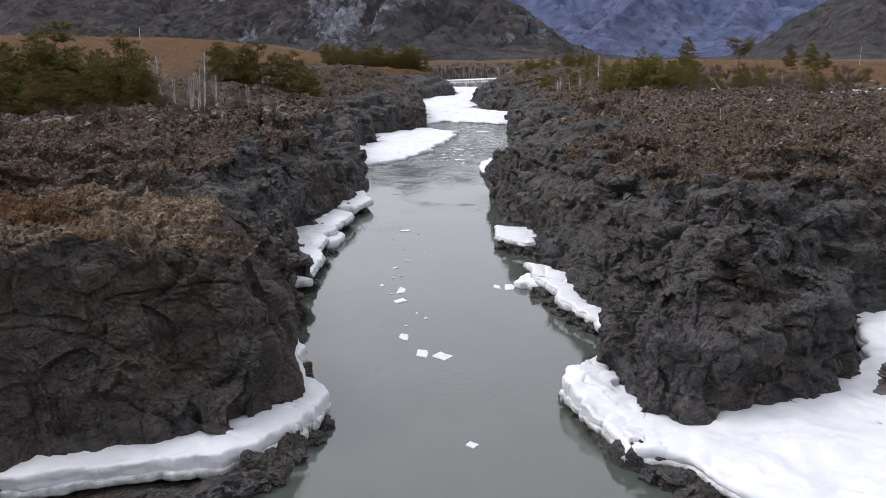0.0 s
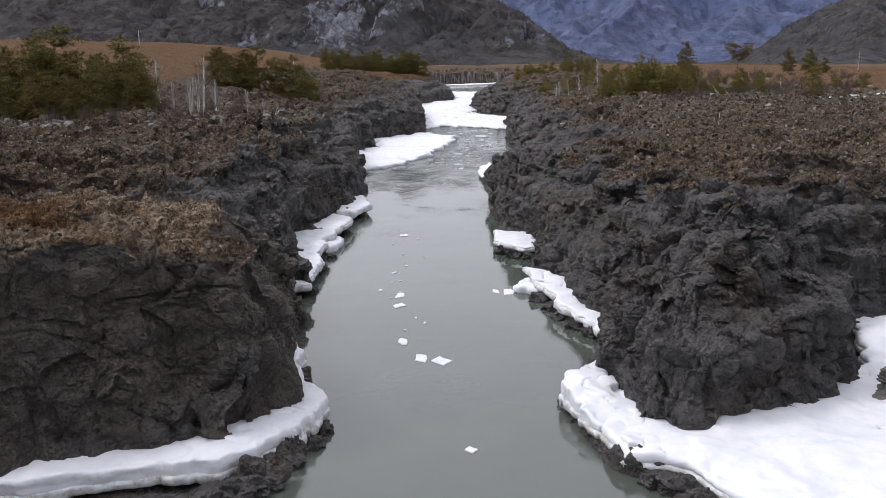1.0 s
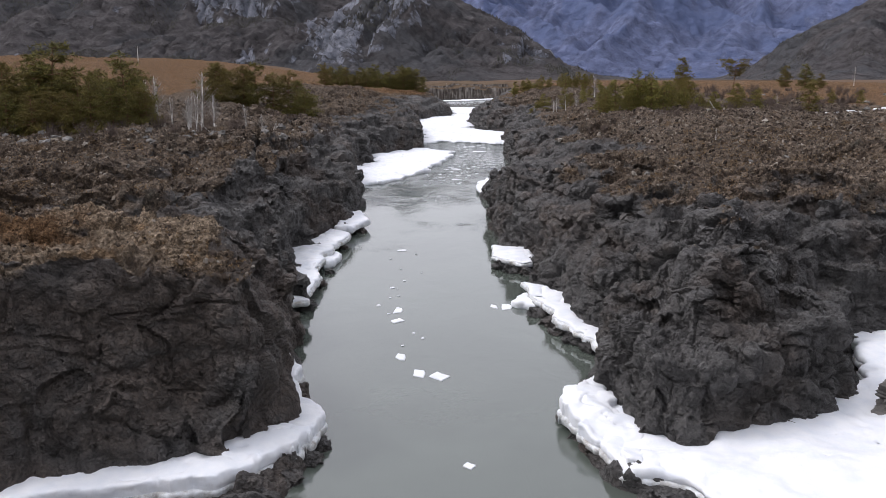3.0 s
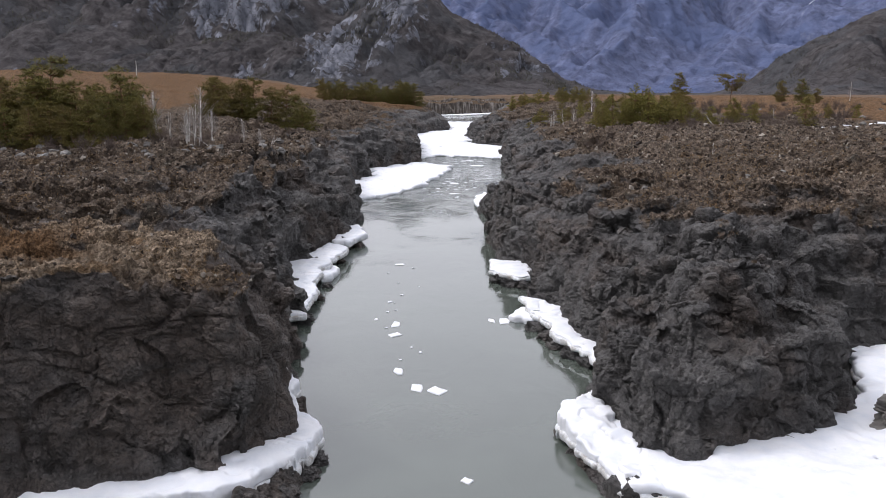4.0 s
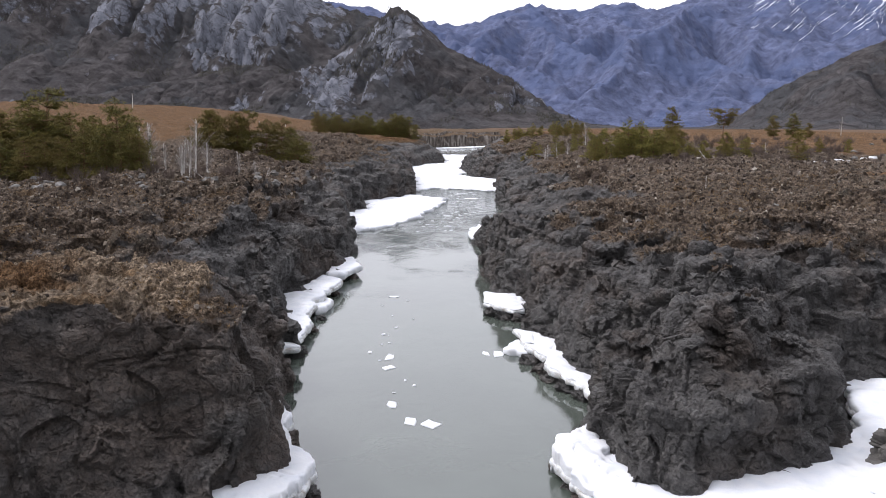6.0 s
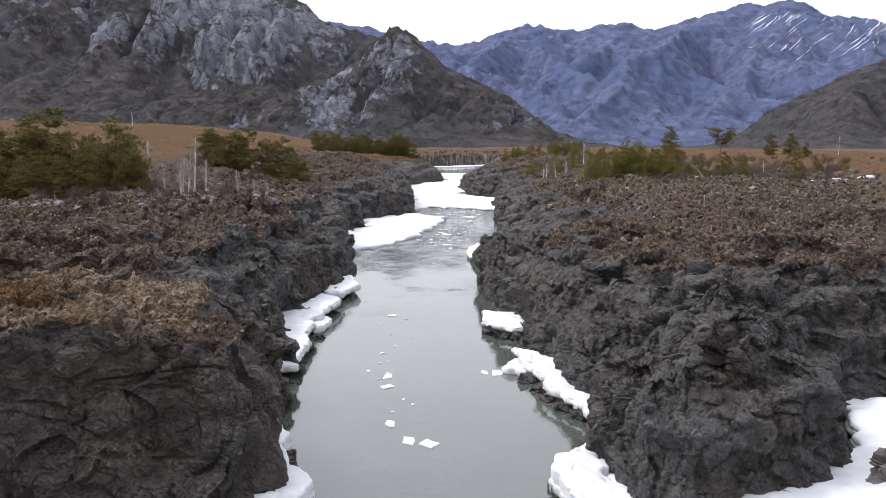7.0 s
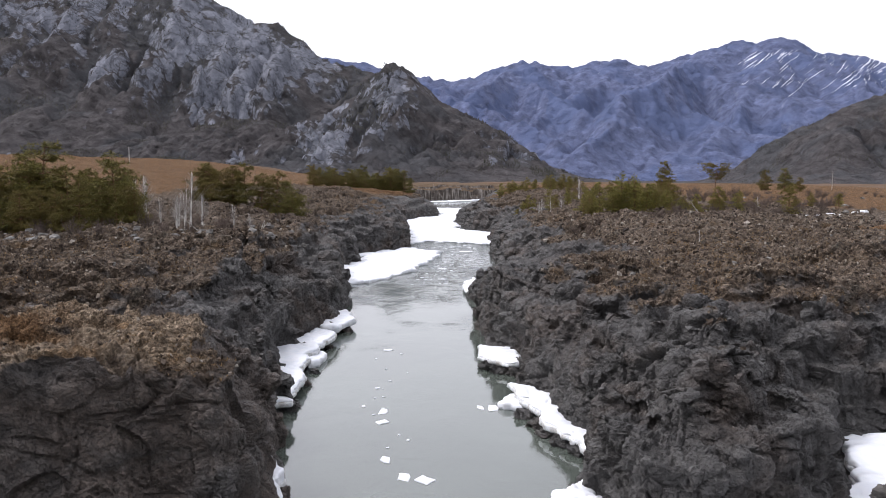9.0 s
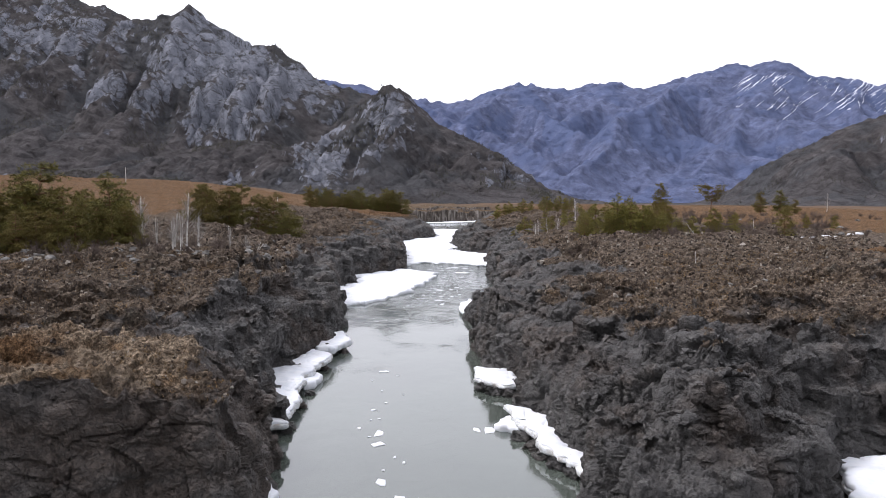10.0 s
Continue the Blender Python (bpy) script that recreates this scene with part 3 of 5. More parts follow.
def ground():
    """One sheet from the riverbed to the foot of the mountains."""
    xs, ys = spread(-3600, 3900, -400, 400, 10, 100), spread(-1500, 4900, -100, 900, 10, 100)
    x, y = np.meshgrid(xs, ys, indexing="ij")
    h = plateau(np.clip(x, -400, 400), np.clip(y, -100, 500)) + 1.2 * layers(x / 90, y / 90, 0.0, 71, 3) * rise(600, 700, y)
    h = h - 0.0142 * np.maximum(y - 615, 0)
    core = (np.abs(x) < 252) & (y < 634) & (y > -80)
    h = np.where(core, -3.5, h - 0.15)
    co = np.stack([x, y, h], -1).reshape(-1, 3)
    ob = new("ground", mesh_of("ground", co, grid_faces(len(xs), len(ys)), FIELD))
    return tagged(ob, "dry brown grassy terrace and riverbed reaching the mountains", "ground", kind="structure")


ground()


def river():
    xs, ys = np.arange(-60, 331, 10.0), np.arange(-90, 641, 10.0)
    x, y = np.meshgrid(xs, ys, indexing="ij")
    co = np.stack([x, y, 0 * x], -1).reshape(-1, 3)
    ob = new("water", mesh_of("water", co, grid_faces(len(xs), len(ys)), WATER))
    return tagged(ob, "calm grey-green river water reflecting the pale sky", "river", kind="structure")


river()


# ---- the mountains ----
def ridge_at(x, line):
    return np.interp(x, [p[0] for p in line], [p[1] for p in line])


WOODED = []


def mountain(name, line, y_ridge, depth, step, x0, x1, material, label, seed, gully, bare_at=(), snowy=False, foot=11.0, power=1.0, crags=0.0, back=0.35, deep=0.55):
    """A range whose crest follows line (x, height); it falls to its foot over depth, cut by gullies and broken by crags."""
    xs, ys = np.arange(x0, x1, step), np.arange(y_ridge - depth * 1.1, y_ridge + depth * back, step)
    x, y = np.meshgrid(xs, ys, indexing="ij")
    crest = y_ridge + 0.04 * depth * layers(x / (depth * 0.5), 0 * x, 3.0, seed, 2)
    u = np.clip((crest - y) / depth, -0.4, 1.2)
    slope = np.clip(1 - np.abs(u) * np.where(u < 0, 2.6, 1.0), 0, 1) ** power
    bend = x + (u * depth) * 0.35 * soft_noise(x / (depth * 0.7), y / (depth * 0.9), 1.0, seed + 3)
    free = rise(0.0, 0.35, np.abs(u))
    high = ridge_at(bend * free + x * (1 - free), line) - foot
    cut = lumps(bend / gully, y / (gully * 4.5), 0.0, seed + 5, 5 if snowy else 4, 0.5)
    h = high * slope
    h = h + (cut - 0.75) * gully * deep * free * np.clip(h / (0.35 * np.max(high)), 0, 1)
    if snowy:
        # straight spurs that run down slantwise from the crest, with narrow gullies between
        run = np.clip(u, 0, 1) * depth
        wave = 0.22 * gully * soft_noise(x / gully, y / gully, 2.0, seed + 41)
        spurs = []
        for k, (lean, wide) in enumerate(((0.55, 1.15), (-0.45, 1.3))):
            across = (x + wave + lean * run) / (gully * wide)
            cell = np.floor(across)
            t = across - cell
            size = 0.45 + 0.55 * lattice(cell.astype(np.int32), 0 * cell.astype(np.int32), 0 * cell.astype(np.int32), seed + 51 + k)
            spurs.append(size * (1 - 2 * np.abs(t - 0.5)))
        spur = np.maximum(*spurs)
        h = high * slope + 0.75 * gully * (spur - 0.45) * free * np.clip(h / 150, 0, 1) + 0.05 * gully * (cut - 0.75) * free
        rib = np.abs(soft_noise((x + wave + 0.5 * run) / (gully * 0.22), y / (gully * 1.6), 0.0, seed + 43))
        h = h - 0.05 * gully * rise(0.45, 0.0, rib) * free * np.clip(h / 120, 0, 1)
    h = np.minimum(h, np.maximum(high, 0) * np.clip(1 - 0.5 * np.abs(u), 0, 1))
    height = np.clip(h / np.maximum(high, 20), 0, 1)
    bare = np.zeros_like(h)
    for cx, cz, rx, rz, amount in bare_at:
        bare = bare + amount * np.exp(-((x - cx) / rx) ** 2 - ((h - cz) / rz) ** 2)
    body = np.clip(h / 30, 0, 1)
    if crags:
        # upright rock ribs and tilted faces where the slope is bare
        f1, f2, tilt = shards((x + 0.7 * h) / (gully * 0.55), y / (gully * 0.8), h / (gully * 1.1), seed + 21)
        g1, g2, tilt2 = shards((x + 0.7 * h) / (gully * 0.18), y / (gully * 0.3), h / (gully * 0.5), seed + 25)
        rocky = np.clip(0.25 + bare, 0, 1.2)
        soft = 0.35 + 0.65 * free
        h = h + crags * gully * body * rocky * soft * (0.30 * tilt + 0.12 * tilt2 - 0.16 * rise(0.15, 0.0, f2 - f1))
    h = h + 0.04 * gully * layers(x / (gully * 0.22), y / (gully * 0.22), 0.0, seed + 9, 4, 0.6) * body
    h = np.where(slope > 0, h, -8) + foot - 1.5
    gx, gy = np.gradient(h, step)
    incline = np.hypot(gx, gy)
    shown = bare * 0.6 + 0.4 * rise(0.7, 1.7, incline) - 0.05 + 0.2 * layers(x / (gully * 0.8), y / gully, 0.0, seed + 13, 3)
    hollow = rise(0.62, 0.3, cut)
    shown = shown - 0.35 * hollow * (0 if snowy else 1)
    wood = 0.75 * hollow * rise(0.15, 0.4, height) + 0.25 * layers(x / (gully * 1.5), y / (gully * 1.5), 0.0, seed + 31, 3)
    snow = np.zeros_like(h)
    if snowy:
        snow = rise(150, 420, h) * (0.52 + 0.56 * rise(1150, 1500, x) * rise(640, 560, h)) + 0.12 * soft_noise(x / 150, h / 150, 0.0, seed + 19)
    co = np.stack([x, y, h], -1).reshape(-1, 3)
    if not snowy and name != "mountain_behind":
        seen = (u > -0.04) & (slope > 0.05)
        thick = (0.25 * height + 0.8 * hollow - 0.9 * np.abs(shown - 0.3))[seen]
        WOODED.append((co[seen.ravel()], thick.ravel()))
    me = mesh_of(name, co, grid_faces(len(xs), len(ys)), material, True, bare=shown.ravel(), snow=snow.ravel(), wood=wood.ravel())
    return tagged(new(name, me), label, "mountain", kind="structure")


MASSIF = [(-1500, 330), (-1100, 395), (-830, 380), (-716, 369), (-594, 338), (-490, 302), (-457, 300), (-404, 330), (-371, 303),
          (-319, 271), (-261, 262), (-194, 215), (-146, 194), (-107, 186), (-40, 150), (60, 95), (160, 40), (220, 8)]
CRAG = [(-520, 18), (-330, 52), (-226, 74), (-181, 74), (-143, 62), (-123, 76), (-84, 106), (-62, 129), (-43, 142), (-20, 128), (6, 101),
        (45, 80), (72, 66), (105, 46), (138, 12), (160, 5)]
FAR = [(-1800, 600), (-700, 560), (-300, 530), (-84, 474), (107, 440), (297, 497), (460, 544), (638, 528), (897, 558), (1063, 525), (1227, 575),
       (1500, 654), (1555, 639), (1692, 662), (1832, 610), (2055, 591), (2246, 547), (2600, 600), (3400, 520)]
RIGHT_HILL = [(300, 2), (440, 6), (479, 32), (504, 58), (554, 88), (614, 114), (697, 145), (860, 190), (1300, 260), (1800, 200)]
mountain("mountain_massif", [(x + 6, z + 5) for x, z in MASSIF], 1500, 560, 4.0, -1300, 260, HILLS, "grey craggy mountain with brown scrub slopes and dark conifers", 101, 95, foot=4.0,
         bare_at=((-620, 267, 260, 80, 0.72), (-330, 215, 110, 85, 0.85), (-190, 200, 60, 40, 0.9), (-280, 120, 60, 40, 0.6), (-230, 95, 45, 22, 0.7), (-520, 150, 120, 30, 0.3)), crags=0.7)
mountain("mountain_crag", [(x + 4, z + 3) for x, z in CRAG], 1000, 240, 2.2, -520, 175, HILLS, "pale grey rock crags on a brown scrub hill", 131, 42, foot=7.0,
         bare_at=((-103, 50, 36, 38, 1.1), (-46, 98, 32, 36, 1.25), (70, 40, 45, 28, 0.5), (-190, 25, 9, 14, 0.9)), crags=0.75)
mountain("mountain_far", FAR, 4200, 1700, 9.0, -700, 3000, RANGE, "distant mountain range streaked with snow, blue haze in its colour", 151, 330, foot=-20.0, snowy=True, deep=0.85)
mountain("mountain_right", RIGHT_HILL, 1300, 480, 5.0, 300, 1800, HILLS, "brown scrub-covered hill with grassy spurs", 171, 80, foot=6.0, crags=0.6, deep=0.9)
# added out of view behind the camera, keeps low sky light off the cliffs
BEHIND = [(-2600, 300), (-1500, 420), (-700, 380), (-200, 300), (300, 340), (900, 430), (1700, 380), (2600, 320)]
mountain("mountain_behind", [(-x, z) for x, z in BEHIND[::-1]], 1150, 620, 20.0, -2400, 2400, HILLS, "unseen added mountain behind the camera that blocks low sky light", 191, 120, crags=0.4).matrix_basis = pose(0, 0, 0, 0, 0, 180)


# ---- ice and snow along the water ----
def slab(name, outline, low, high, label, category="ice", step=0.16, rounding=0.25, ragged=0.35, swell=0.12, seed=200, tilt=(0.0, 0.0), parent=None, material=None, grow=0.0, broken=0.0, carve=0.0):
    """A sheet of ice with an outline in plan, soft edges and an uneven top."""
    px, py = [p[0] for p in outline], [p[1] for p in outline]
    cx, cy = sum(px) / len(px), sum(py) / len(py)
    xs = np.arange(min(px) - 1.2 - 2 * step, max(px) + 1.2 + 2 * step, step)
    ys = np.arange(min(py) - 1.2 - 2 * step, max(py) + 1.2 + 2 * step, step)
    zs = np.arange(low - 0.5 - 2 * step, high + 0.9 + 2 * step, step)
    x, y = np.meshgrid(xs, ys, indexing="ij")
    d = inside(x + ragged * layers(x / 2.3, y / 2.3, 1.0, seed, 4, 0.55), y + ragged * layers(x / 2.3, y / 2.3, 4.0, seed + 4, 4, 0.55), outline) + grow
    if broken:
        d = d + broken * shards(x / 4.5, y / 4.5, 0 * x + 0.5, seed + 40)[2]
    top = high + swell * layers(x / 3.0, y / 3.0, 0.0, seed + 8, 4) + tilt[0] * (x - cx) + tilt[1] * (y - cy)
    if carve:
        top = top - carve * rise(0.07, 0.0, np.abs(layers(x / 3.5, y / 3.5, 0.0, seed + 50, 3))) + 0.6 * carve * soft_noise(x / 2.6, y / 2.6, 0.0, seed + 54) * rise(3.0, 0.5, d)
    bottom = low + 0.5 * swell * layers(x / 1.2, y / 1.2, 0.0, seed + 12, 3)
    mid, half = (top + bottom) / 2, (top - bottom) / 2
    r = np.minimum(rounding, half * 0.9)
    qx = (-d + r)[:, :, None]
    qz = np.abs(zs[None, None, :] - mid[:, :, None]) - (half - r)[:, :, None]
    f = np.hypot(np.maximum(qx, 0), np.maximum(qz, 0)) + np.minimum(np.maximum(qx, qz), 0) - r[:, :, None]
    co, q = skin(f.astype(np.float32), (xs[0], ys[0], zs[0]), step)
    n = normals(co, q)
    a, b, c = co.T
    co = co + n * (0.10 * (lumps(a / 1.3, b / 1.3, c / 0.22, seed + 20, 3) - 0.5) * (1 - 0.7 * rise(0.6, 0.95, n[:, 2])) * min(1, step / 0.16))[:, None]
    ob = new(name, mesh_of(name, co, q, material or SNOW))
    if parent:
        ob.parent = parent
        return ob
    return tagged(ob, label, category)


def shore_snow(name, outline, low, high, label, step, rounding, ragged, swell, seed, tilt=(0.0, 0.0), shrink=0.0):
    """Snow on a foot of grey ice that sticks out a little under it."""
    thing = tagged(new(name), label, "snow")
    slab("snow_cap", outline, low, high, "", "", step, rounding, ragged, swell, seed, tilt, thing, None, -shrink, 0.25 if shrink else 0.0, 0.13)
    foot = slab("ice_foot", outline, low - 0.32, low + 0.16, "", "", step, 0.12, ragged, 0.1, seed, (0.0, 0.0), thing, ICE, 0.12 - shrink, 0.25 if shrink else 0.0)
    tagged(foot, "grey dirty ice rim under the snow")
    return thing


shore_snow("snow_ledge", [(-26, 34.8), (-19.3, 34.5), (-16.8, 35.3), (-13.8, 36.1), (-10.7, 37.1), (-8.4, 38.6), (-7.1, 41.3), (-6.1, 45.0), (-7.7, 47.0),
     (-8.3, 50.0), (-9.1, 53.1), (-10.2, 56.2), (-11.4, 60.5), (-12.4, 60), (-11, 54), (-10, 48), (-10, 44.5), (-11, 42.5), (-14, 40.7), (-19, 39), (-26, 37)],
     0.65, 1.5, "white snow and ice shelf along the cliff foot", 0.12, 0.13, 0.35, 0.12, 200, shrink=0.3)
shore_snow("snow_field", [(7.0, 48.4), (6.8, 44.9), (7.6, 41.6), (8.6, 38.6), (9.9, 37.6), (11.0, 36.0), (12.6, 34.2), (15, 31), (17, 20), (17, -20), (30, -20), (32, 36), (40, 52),
     (50, 56), (50, 64), (31, 62), (28.5, 58), (25.9, 51), (21, 48), (17.5, 45.6), (14, 43.6), (12.3, 44), (11.8, 49), (10.4, 52), (8.5, 50.5)],
     0.6, 1.15, "thick white snow covering a frozen side inlet", 0.22, 0.2, 0.5, 0.2, 220, shrink=0.7)
shore_snow("snow_drift", [(6.9, 48.4), (6.7, 44.9), (7.4, 41.6), (8.5, 38.9), (9.5, 38.3), (10.6, 40.0), (11.2, 42.6), (11.0, 46), (10.8, 49), (9.8, 51.5), (8.6, 50.4)],
     0.65, 1.38, "sculpted wind-packed snow drift on the shore rocks", 0.12, 0.11, 0.6, 0.34, 230, (-0.13, 0.0), 0.6)
shore_snow("ice_ledge", [(-15.8, 91.3), (-13.2, 101.5), (-10.6, 99.5), (-10.9, 94.4), (-12.1, 88.0), (-11.6, 80.7), (-11.2, 75.2), (-11.2, 69.4), (-13.4, 69), (-14, 76.2), (-15.2, 84.4)],
     0.88, 1.3, "white ice ledge hugging the cliff above the water", 0.16, 0.2, 0.35, 0.12, 240)
slab("ice_ledge", [(-13.7, 111.5), (-10.6, 115.6), (-9.2, 108.3), (-10.4, 102.4), (-12.4, 102.4)], 0.5, 1.4, "small white ice ledge under the cliff", seed=260)
slab("ice_block", [(-12.2, 88.9), (-12.0, 93.0), (-10.7, 91.2), (-10.4, 86.7), (-11.4, 85.6)], -0.15, 0.75, "rounded white ice block stranded beside the ledge", seed=280, rounding=0.4)
shore_snow("ice_ledge", [(7.5, 76.5), (9.9, 74), (11.2, 68), (12.6, 63.0), (12.4, 57.9), (11.2, 58.2), (9.4, 63.8), (7.9, 69.6)], 0.82, 1.15,
     "narrow dirty-white ice ledge on dark shore rocks", 0.14, 0.18, 0.4, 0.14, 300)
slab("ice_block", [(5.9, 71.8), (7.7, 75.1), (8.4, 72.7), (7.9, 70.0)], -0.1, 0.6, "white ice block stranded at the ledge", seed=320)
shore_snow("ice_ledge", [(5.8, 92.8), (9.6, 91), (9.8, 84.4), (8.6, 83.8), (5.7, 87)], 0.9, 1.2, "white ice cap on a shore rock", 0.16, 0.2, 0.35, 0.12, 340)
slab("ice_ledge", [(6.2, 146.6), (8.6, 155.9), (9.5, 143.0), (8.2, 135.6), (6.0, 137.6)], 0.2, 0.9, "white ice cap at the cliff corner", step=0.25, seed=360)
slab("ice_sheet", [(-20, 146), (-13.1, 149.2), (-9.4, 152.8), (-6.7, 156.5), (-2.1, 175.4), (2.5, 196.4), (3.0, 208.7), (-3.5, 218), (-12, 208), (-16, 198), (-14, 183), (-20, 172)],
     -0.2, 0.6, "broad white ice sheet attached to the bank", step=0.3, ragged=0.8, seed=380, broken=1.4, carve=0.35)
slab("ice_sheet", [(-13, 328), (-6.5, 266), (-4.5, 231.3), (-0.1, 241), (8.3, 238), (18.5, 230), (23, 275), (9.5, 291), (12.5, 320), (16, 372), (25, 448), (2.3, 457), (7, 388), (3, 372), (-7, 352)],
     -0.2, 0.5, "wide white ice sheet bridging the river", step=0.5, ragged=1.2, seed=400, broken=1.8, carve=0.4)
slab("ice_sheet", [(-6, 545), (40, 600), (40, 585), (16, 551)], -0.2, 0.4, "thin strip of white ice under the scarp", step=0.8, ragged=1.0, seed=420)


FLOES = ((-1.5, 55.0, 0.75), (0.0, 54.4, 0.65), (-2.7, 58.3, 0.6), (-3.6, 70.3, 0.6), (-3.4, 67.3, 0.55), (-5.2, 72.0, 0.3), (-1.3, 62.7, 0.2), (1.5, 41.2, 0.35),
         (4.7, 71.6, 0.5), (5.6, 71.4, 0.75), (-4.4, 78, 0.25), (-2.0, 64, 0.2))
for n, (x, y, r) in enumerate(FLOES):
    ring = [(x + r * (0.75 + 0.4 * math.sin(n * 2.1 + k * 1.7)) * math.cos(k * 1.05), y + 1.5 * r * (0.75 + 0.3 * math.cos(n + k * 2.3)) * math.sin(k * 1.05)) for k in range(6)]
    tagged(slab("ice_floe", ring, -0.08, 0.07, "thin white ice floe drifting on the river", "ice floe", 0.05, 0.04, 0.04, 0.01, 440 + 7 * n), group="ice floes on the river")


def brash_ice():
    """Small bits of ice that drift on the water."""
    rng = np.random.RandomState(97)
    n = 117
    y = np.concatenate([rng.uniform(150, 232, 105), rng.uniform(60, 95, 12)])
    mid = np.interp(y, [56, 75, 90, 140, 180, 232], [-2.6, -4.2, -4, -2, 5, 8])
    half = np.interp(y, [56, 75, 95, 140, 232], [1.2, 1.6, 4, 6, 6])
    x = mid + half * rng.normal(0, 0.45, n)
    size = np.exp(rng.normal(-2.1, 0.5, n)) * np.interp(y, [56, 100, 230], [0.7, 1.0, 2.2])
    k = np.arange(5) * 2 * math.pi / 5
    r = size[:, None] * rng.uniform(0.6, 1.3, (n, 5))
    ring = np.stack([x[:, None] + 1.4 * r * np.cos(k), y[:, None] + r * np.sin(k), np.full((n, 5), 0.045)], -1)
    low = ring * np.array([1, 1, 0]) + np.array([0, 0, -0.05])
    co = np.concatenate([ring, low], 1).reshape(-1, 3)
    a = np.arange(5)
    side = np.stack([a, 5 + a, 5 + (a + 1) % 5, (a + 1) % 5], 1)
    base = 10 * np.arange(n)[:, None, None]
    tri = np.array([[0, 1, 2], [0, 2, 3], [0, 3, 4]] + [[s[0], s[1], s[2]] for s in side] + [[s[0], s[2], s[3]] for s in side])
    me = mesh_of("brash_ice", co, (tri[None] + base).reshape(-1, 3), SNOW, False)
    tagged(new("brash_ice", me), "small bits of white ice drifting on the water", "ice", kind="stuff")


brash_ice()


# ---- plants ----
def part(name, me, parent, label=""):
    ob = new(name, me)
    ob.parent = parent
    return tagged(ob, label) if label else ob


def foliage_material(name, dark, middle, light):
    m = Mat(name)
    r = m.geo.outputs["Random Per Island"]
    color = m.ramp(r, (0.0, dark), (0.5, middle), (1.0, light))
    tone = m.node("ShaderNodeObjectInfo").outputs["Random"]
    color = m.mix(m.math("MULTIPLY", tone, 0.65), color, (0.125, 0.090, 0.024))
    m.b.inputs["Transmission Weight"].default_value = 0.0
    return m.done(color, 0.7, None, 0.2)


def bark_material(name, dark, light, scale):
    m = Mat(name)
    a = m.noise(scale, 5, 0.65, squash=(1, 1, 0.35))
    return m.done(m.ramp(a, (0.35, dark), (0.6, light)), 0.9, m.bump(a, 0.03), 0.15)


NEEDLES = foliage_material("pine_needles", (0.034, 0.040, 0.011), (0.098, 0.096, 0.022), (0.195, 0.165, 0.038))
YOUNG_NEEDLES = foliage_material("young_pine_needles", (0.055, 0.060, 0.014), (0.150, 0.142, 0.032), (0.27, 0.225, 0.052))
PINE_BARK = bark_material("pine_bark", (0.06, 0.036, 0.022), (0.19, 0.105, 0.058), 4.0)
BIRCH_BARK = bark_material("birch_bark", (0.22, 0.205, 0.19), (0.74, 0.72, 0.68), 3.0)
BIRCH_TWIGS = bark_material("birch_twigs", (0.17, 0.15, 0.135), (0.36, 0.33, 0.305), 5.0)
TWIGS = bark_material("grey_brown_twigs", (0.060, 0.045, 0.038), (0.14, 0.11, 0.095), 5.0)
DEADWOOD = bark_material("bleached_deadwood", (0.28, 0.26, 0.24), (0.55, 0.53, 0.5), 3.0)


def tubes(name, runs, material, sides=5):
    """Tapered tubes along runs of (points, first radius, last radius), as one mesh."""
    co, faces, base = [], [], 0
    for pts, r0, r1 in runs:
        pts = np.array(pts, float)
        way = np.gradient(pts, axis=0)
        way /= np.maximum(np.linalg.norm(way, axis=1, keepdims=True), 1e-9)
        ref = np.where(np.abs(way[:, 2:3]) > 0.9, [[1.0, 0, 0]], [[0, 0, 1.0]])
        u = np.cross(way, ref)
        u /= np.linalg.norm(u, axis=1, keepdims=True)
        v = np.cross(way, u)
        rad = np.linspace(r0, r1, len(pts))[:, None]
        for k in range(sides):
            a = 2 * math.pi * k / sides
            co.append(pts + rad * (math.cos(a) * u + math.sin(a) * v))
        n = len(pts)
        i = np.arange(n - 1)
        for k in range(sides):
            k2 = (k + 1) % sides
            faces.append(np.stack([base + k * n + i, base + k2 * n + i, base + k2 * n + i + 1, base + k * n + i + 1], 1))
        base += n * sides
    return mesh_of(name, np.concatenate(co), np.concatenate(faces), material)


def sprays(name, centres, size, count, material, rng, lift=0.3, slim=0.085):
    """Tufts of narrow leaves that stand out from each centre, as one mesh."""
    n = len(centres)
    c = np.repeat(centres, count, 0)
    way = rng.normal(size=(n * count, 3))
    way[:, 2] = way[:, 2] * 0.7 + lift
    way /= np.linalg.norm(way, axis=1, keepdims=True)
    side = np.cross(way, rng.normal(size=way.shape))
    side /= np.linalg.norm(side, axis=1, keepdims=True)
    long = size * rng.uniform(0.6, 1.3, (len(c), 1))
    start = c + way * long * 0.1
    co = np.stack([start - side * long * slim, start + side * long * slim, c + way * long], 1).reshape(-1, 3)
    return mesh_of(name, co, np.arange(len(co)).reshape(-1, 3), material, False)


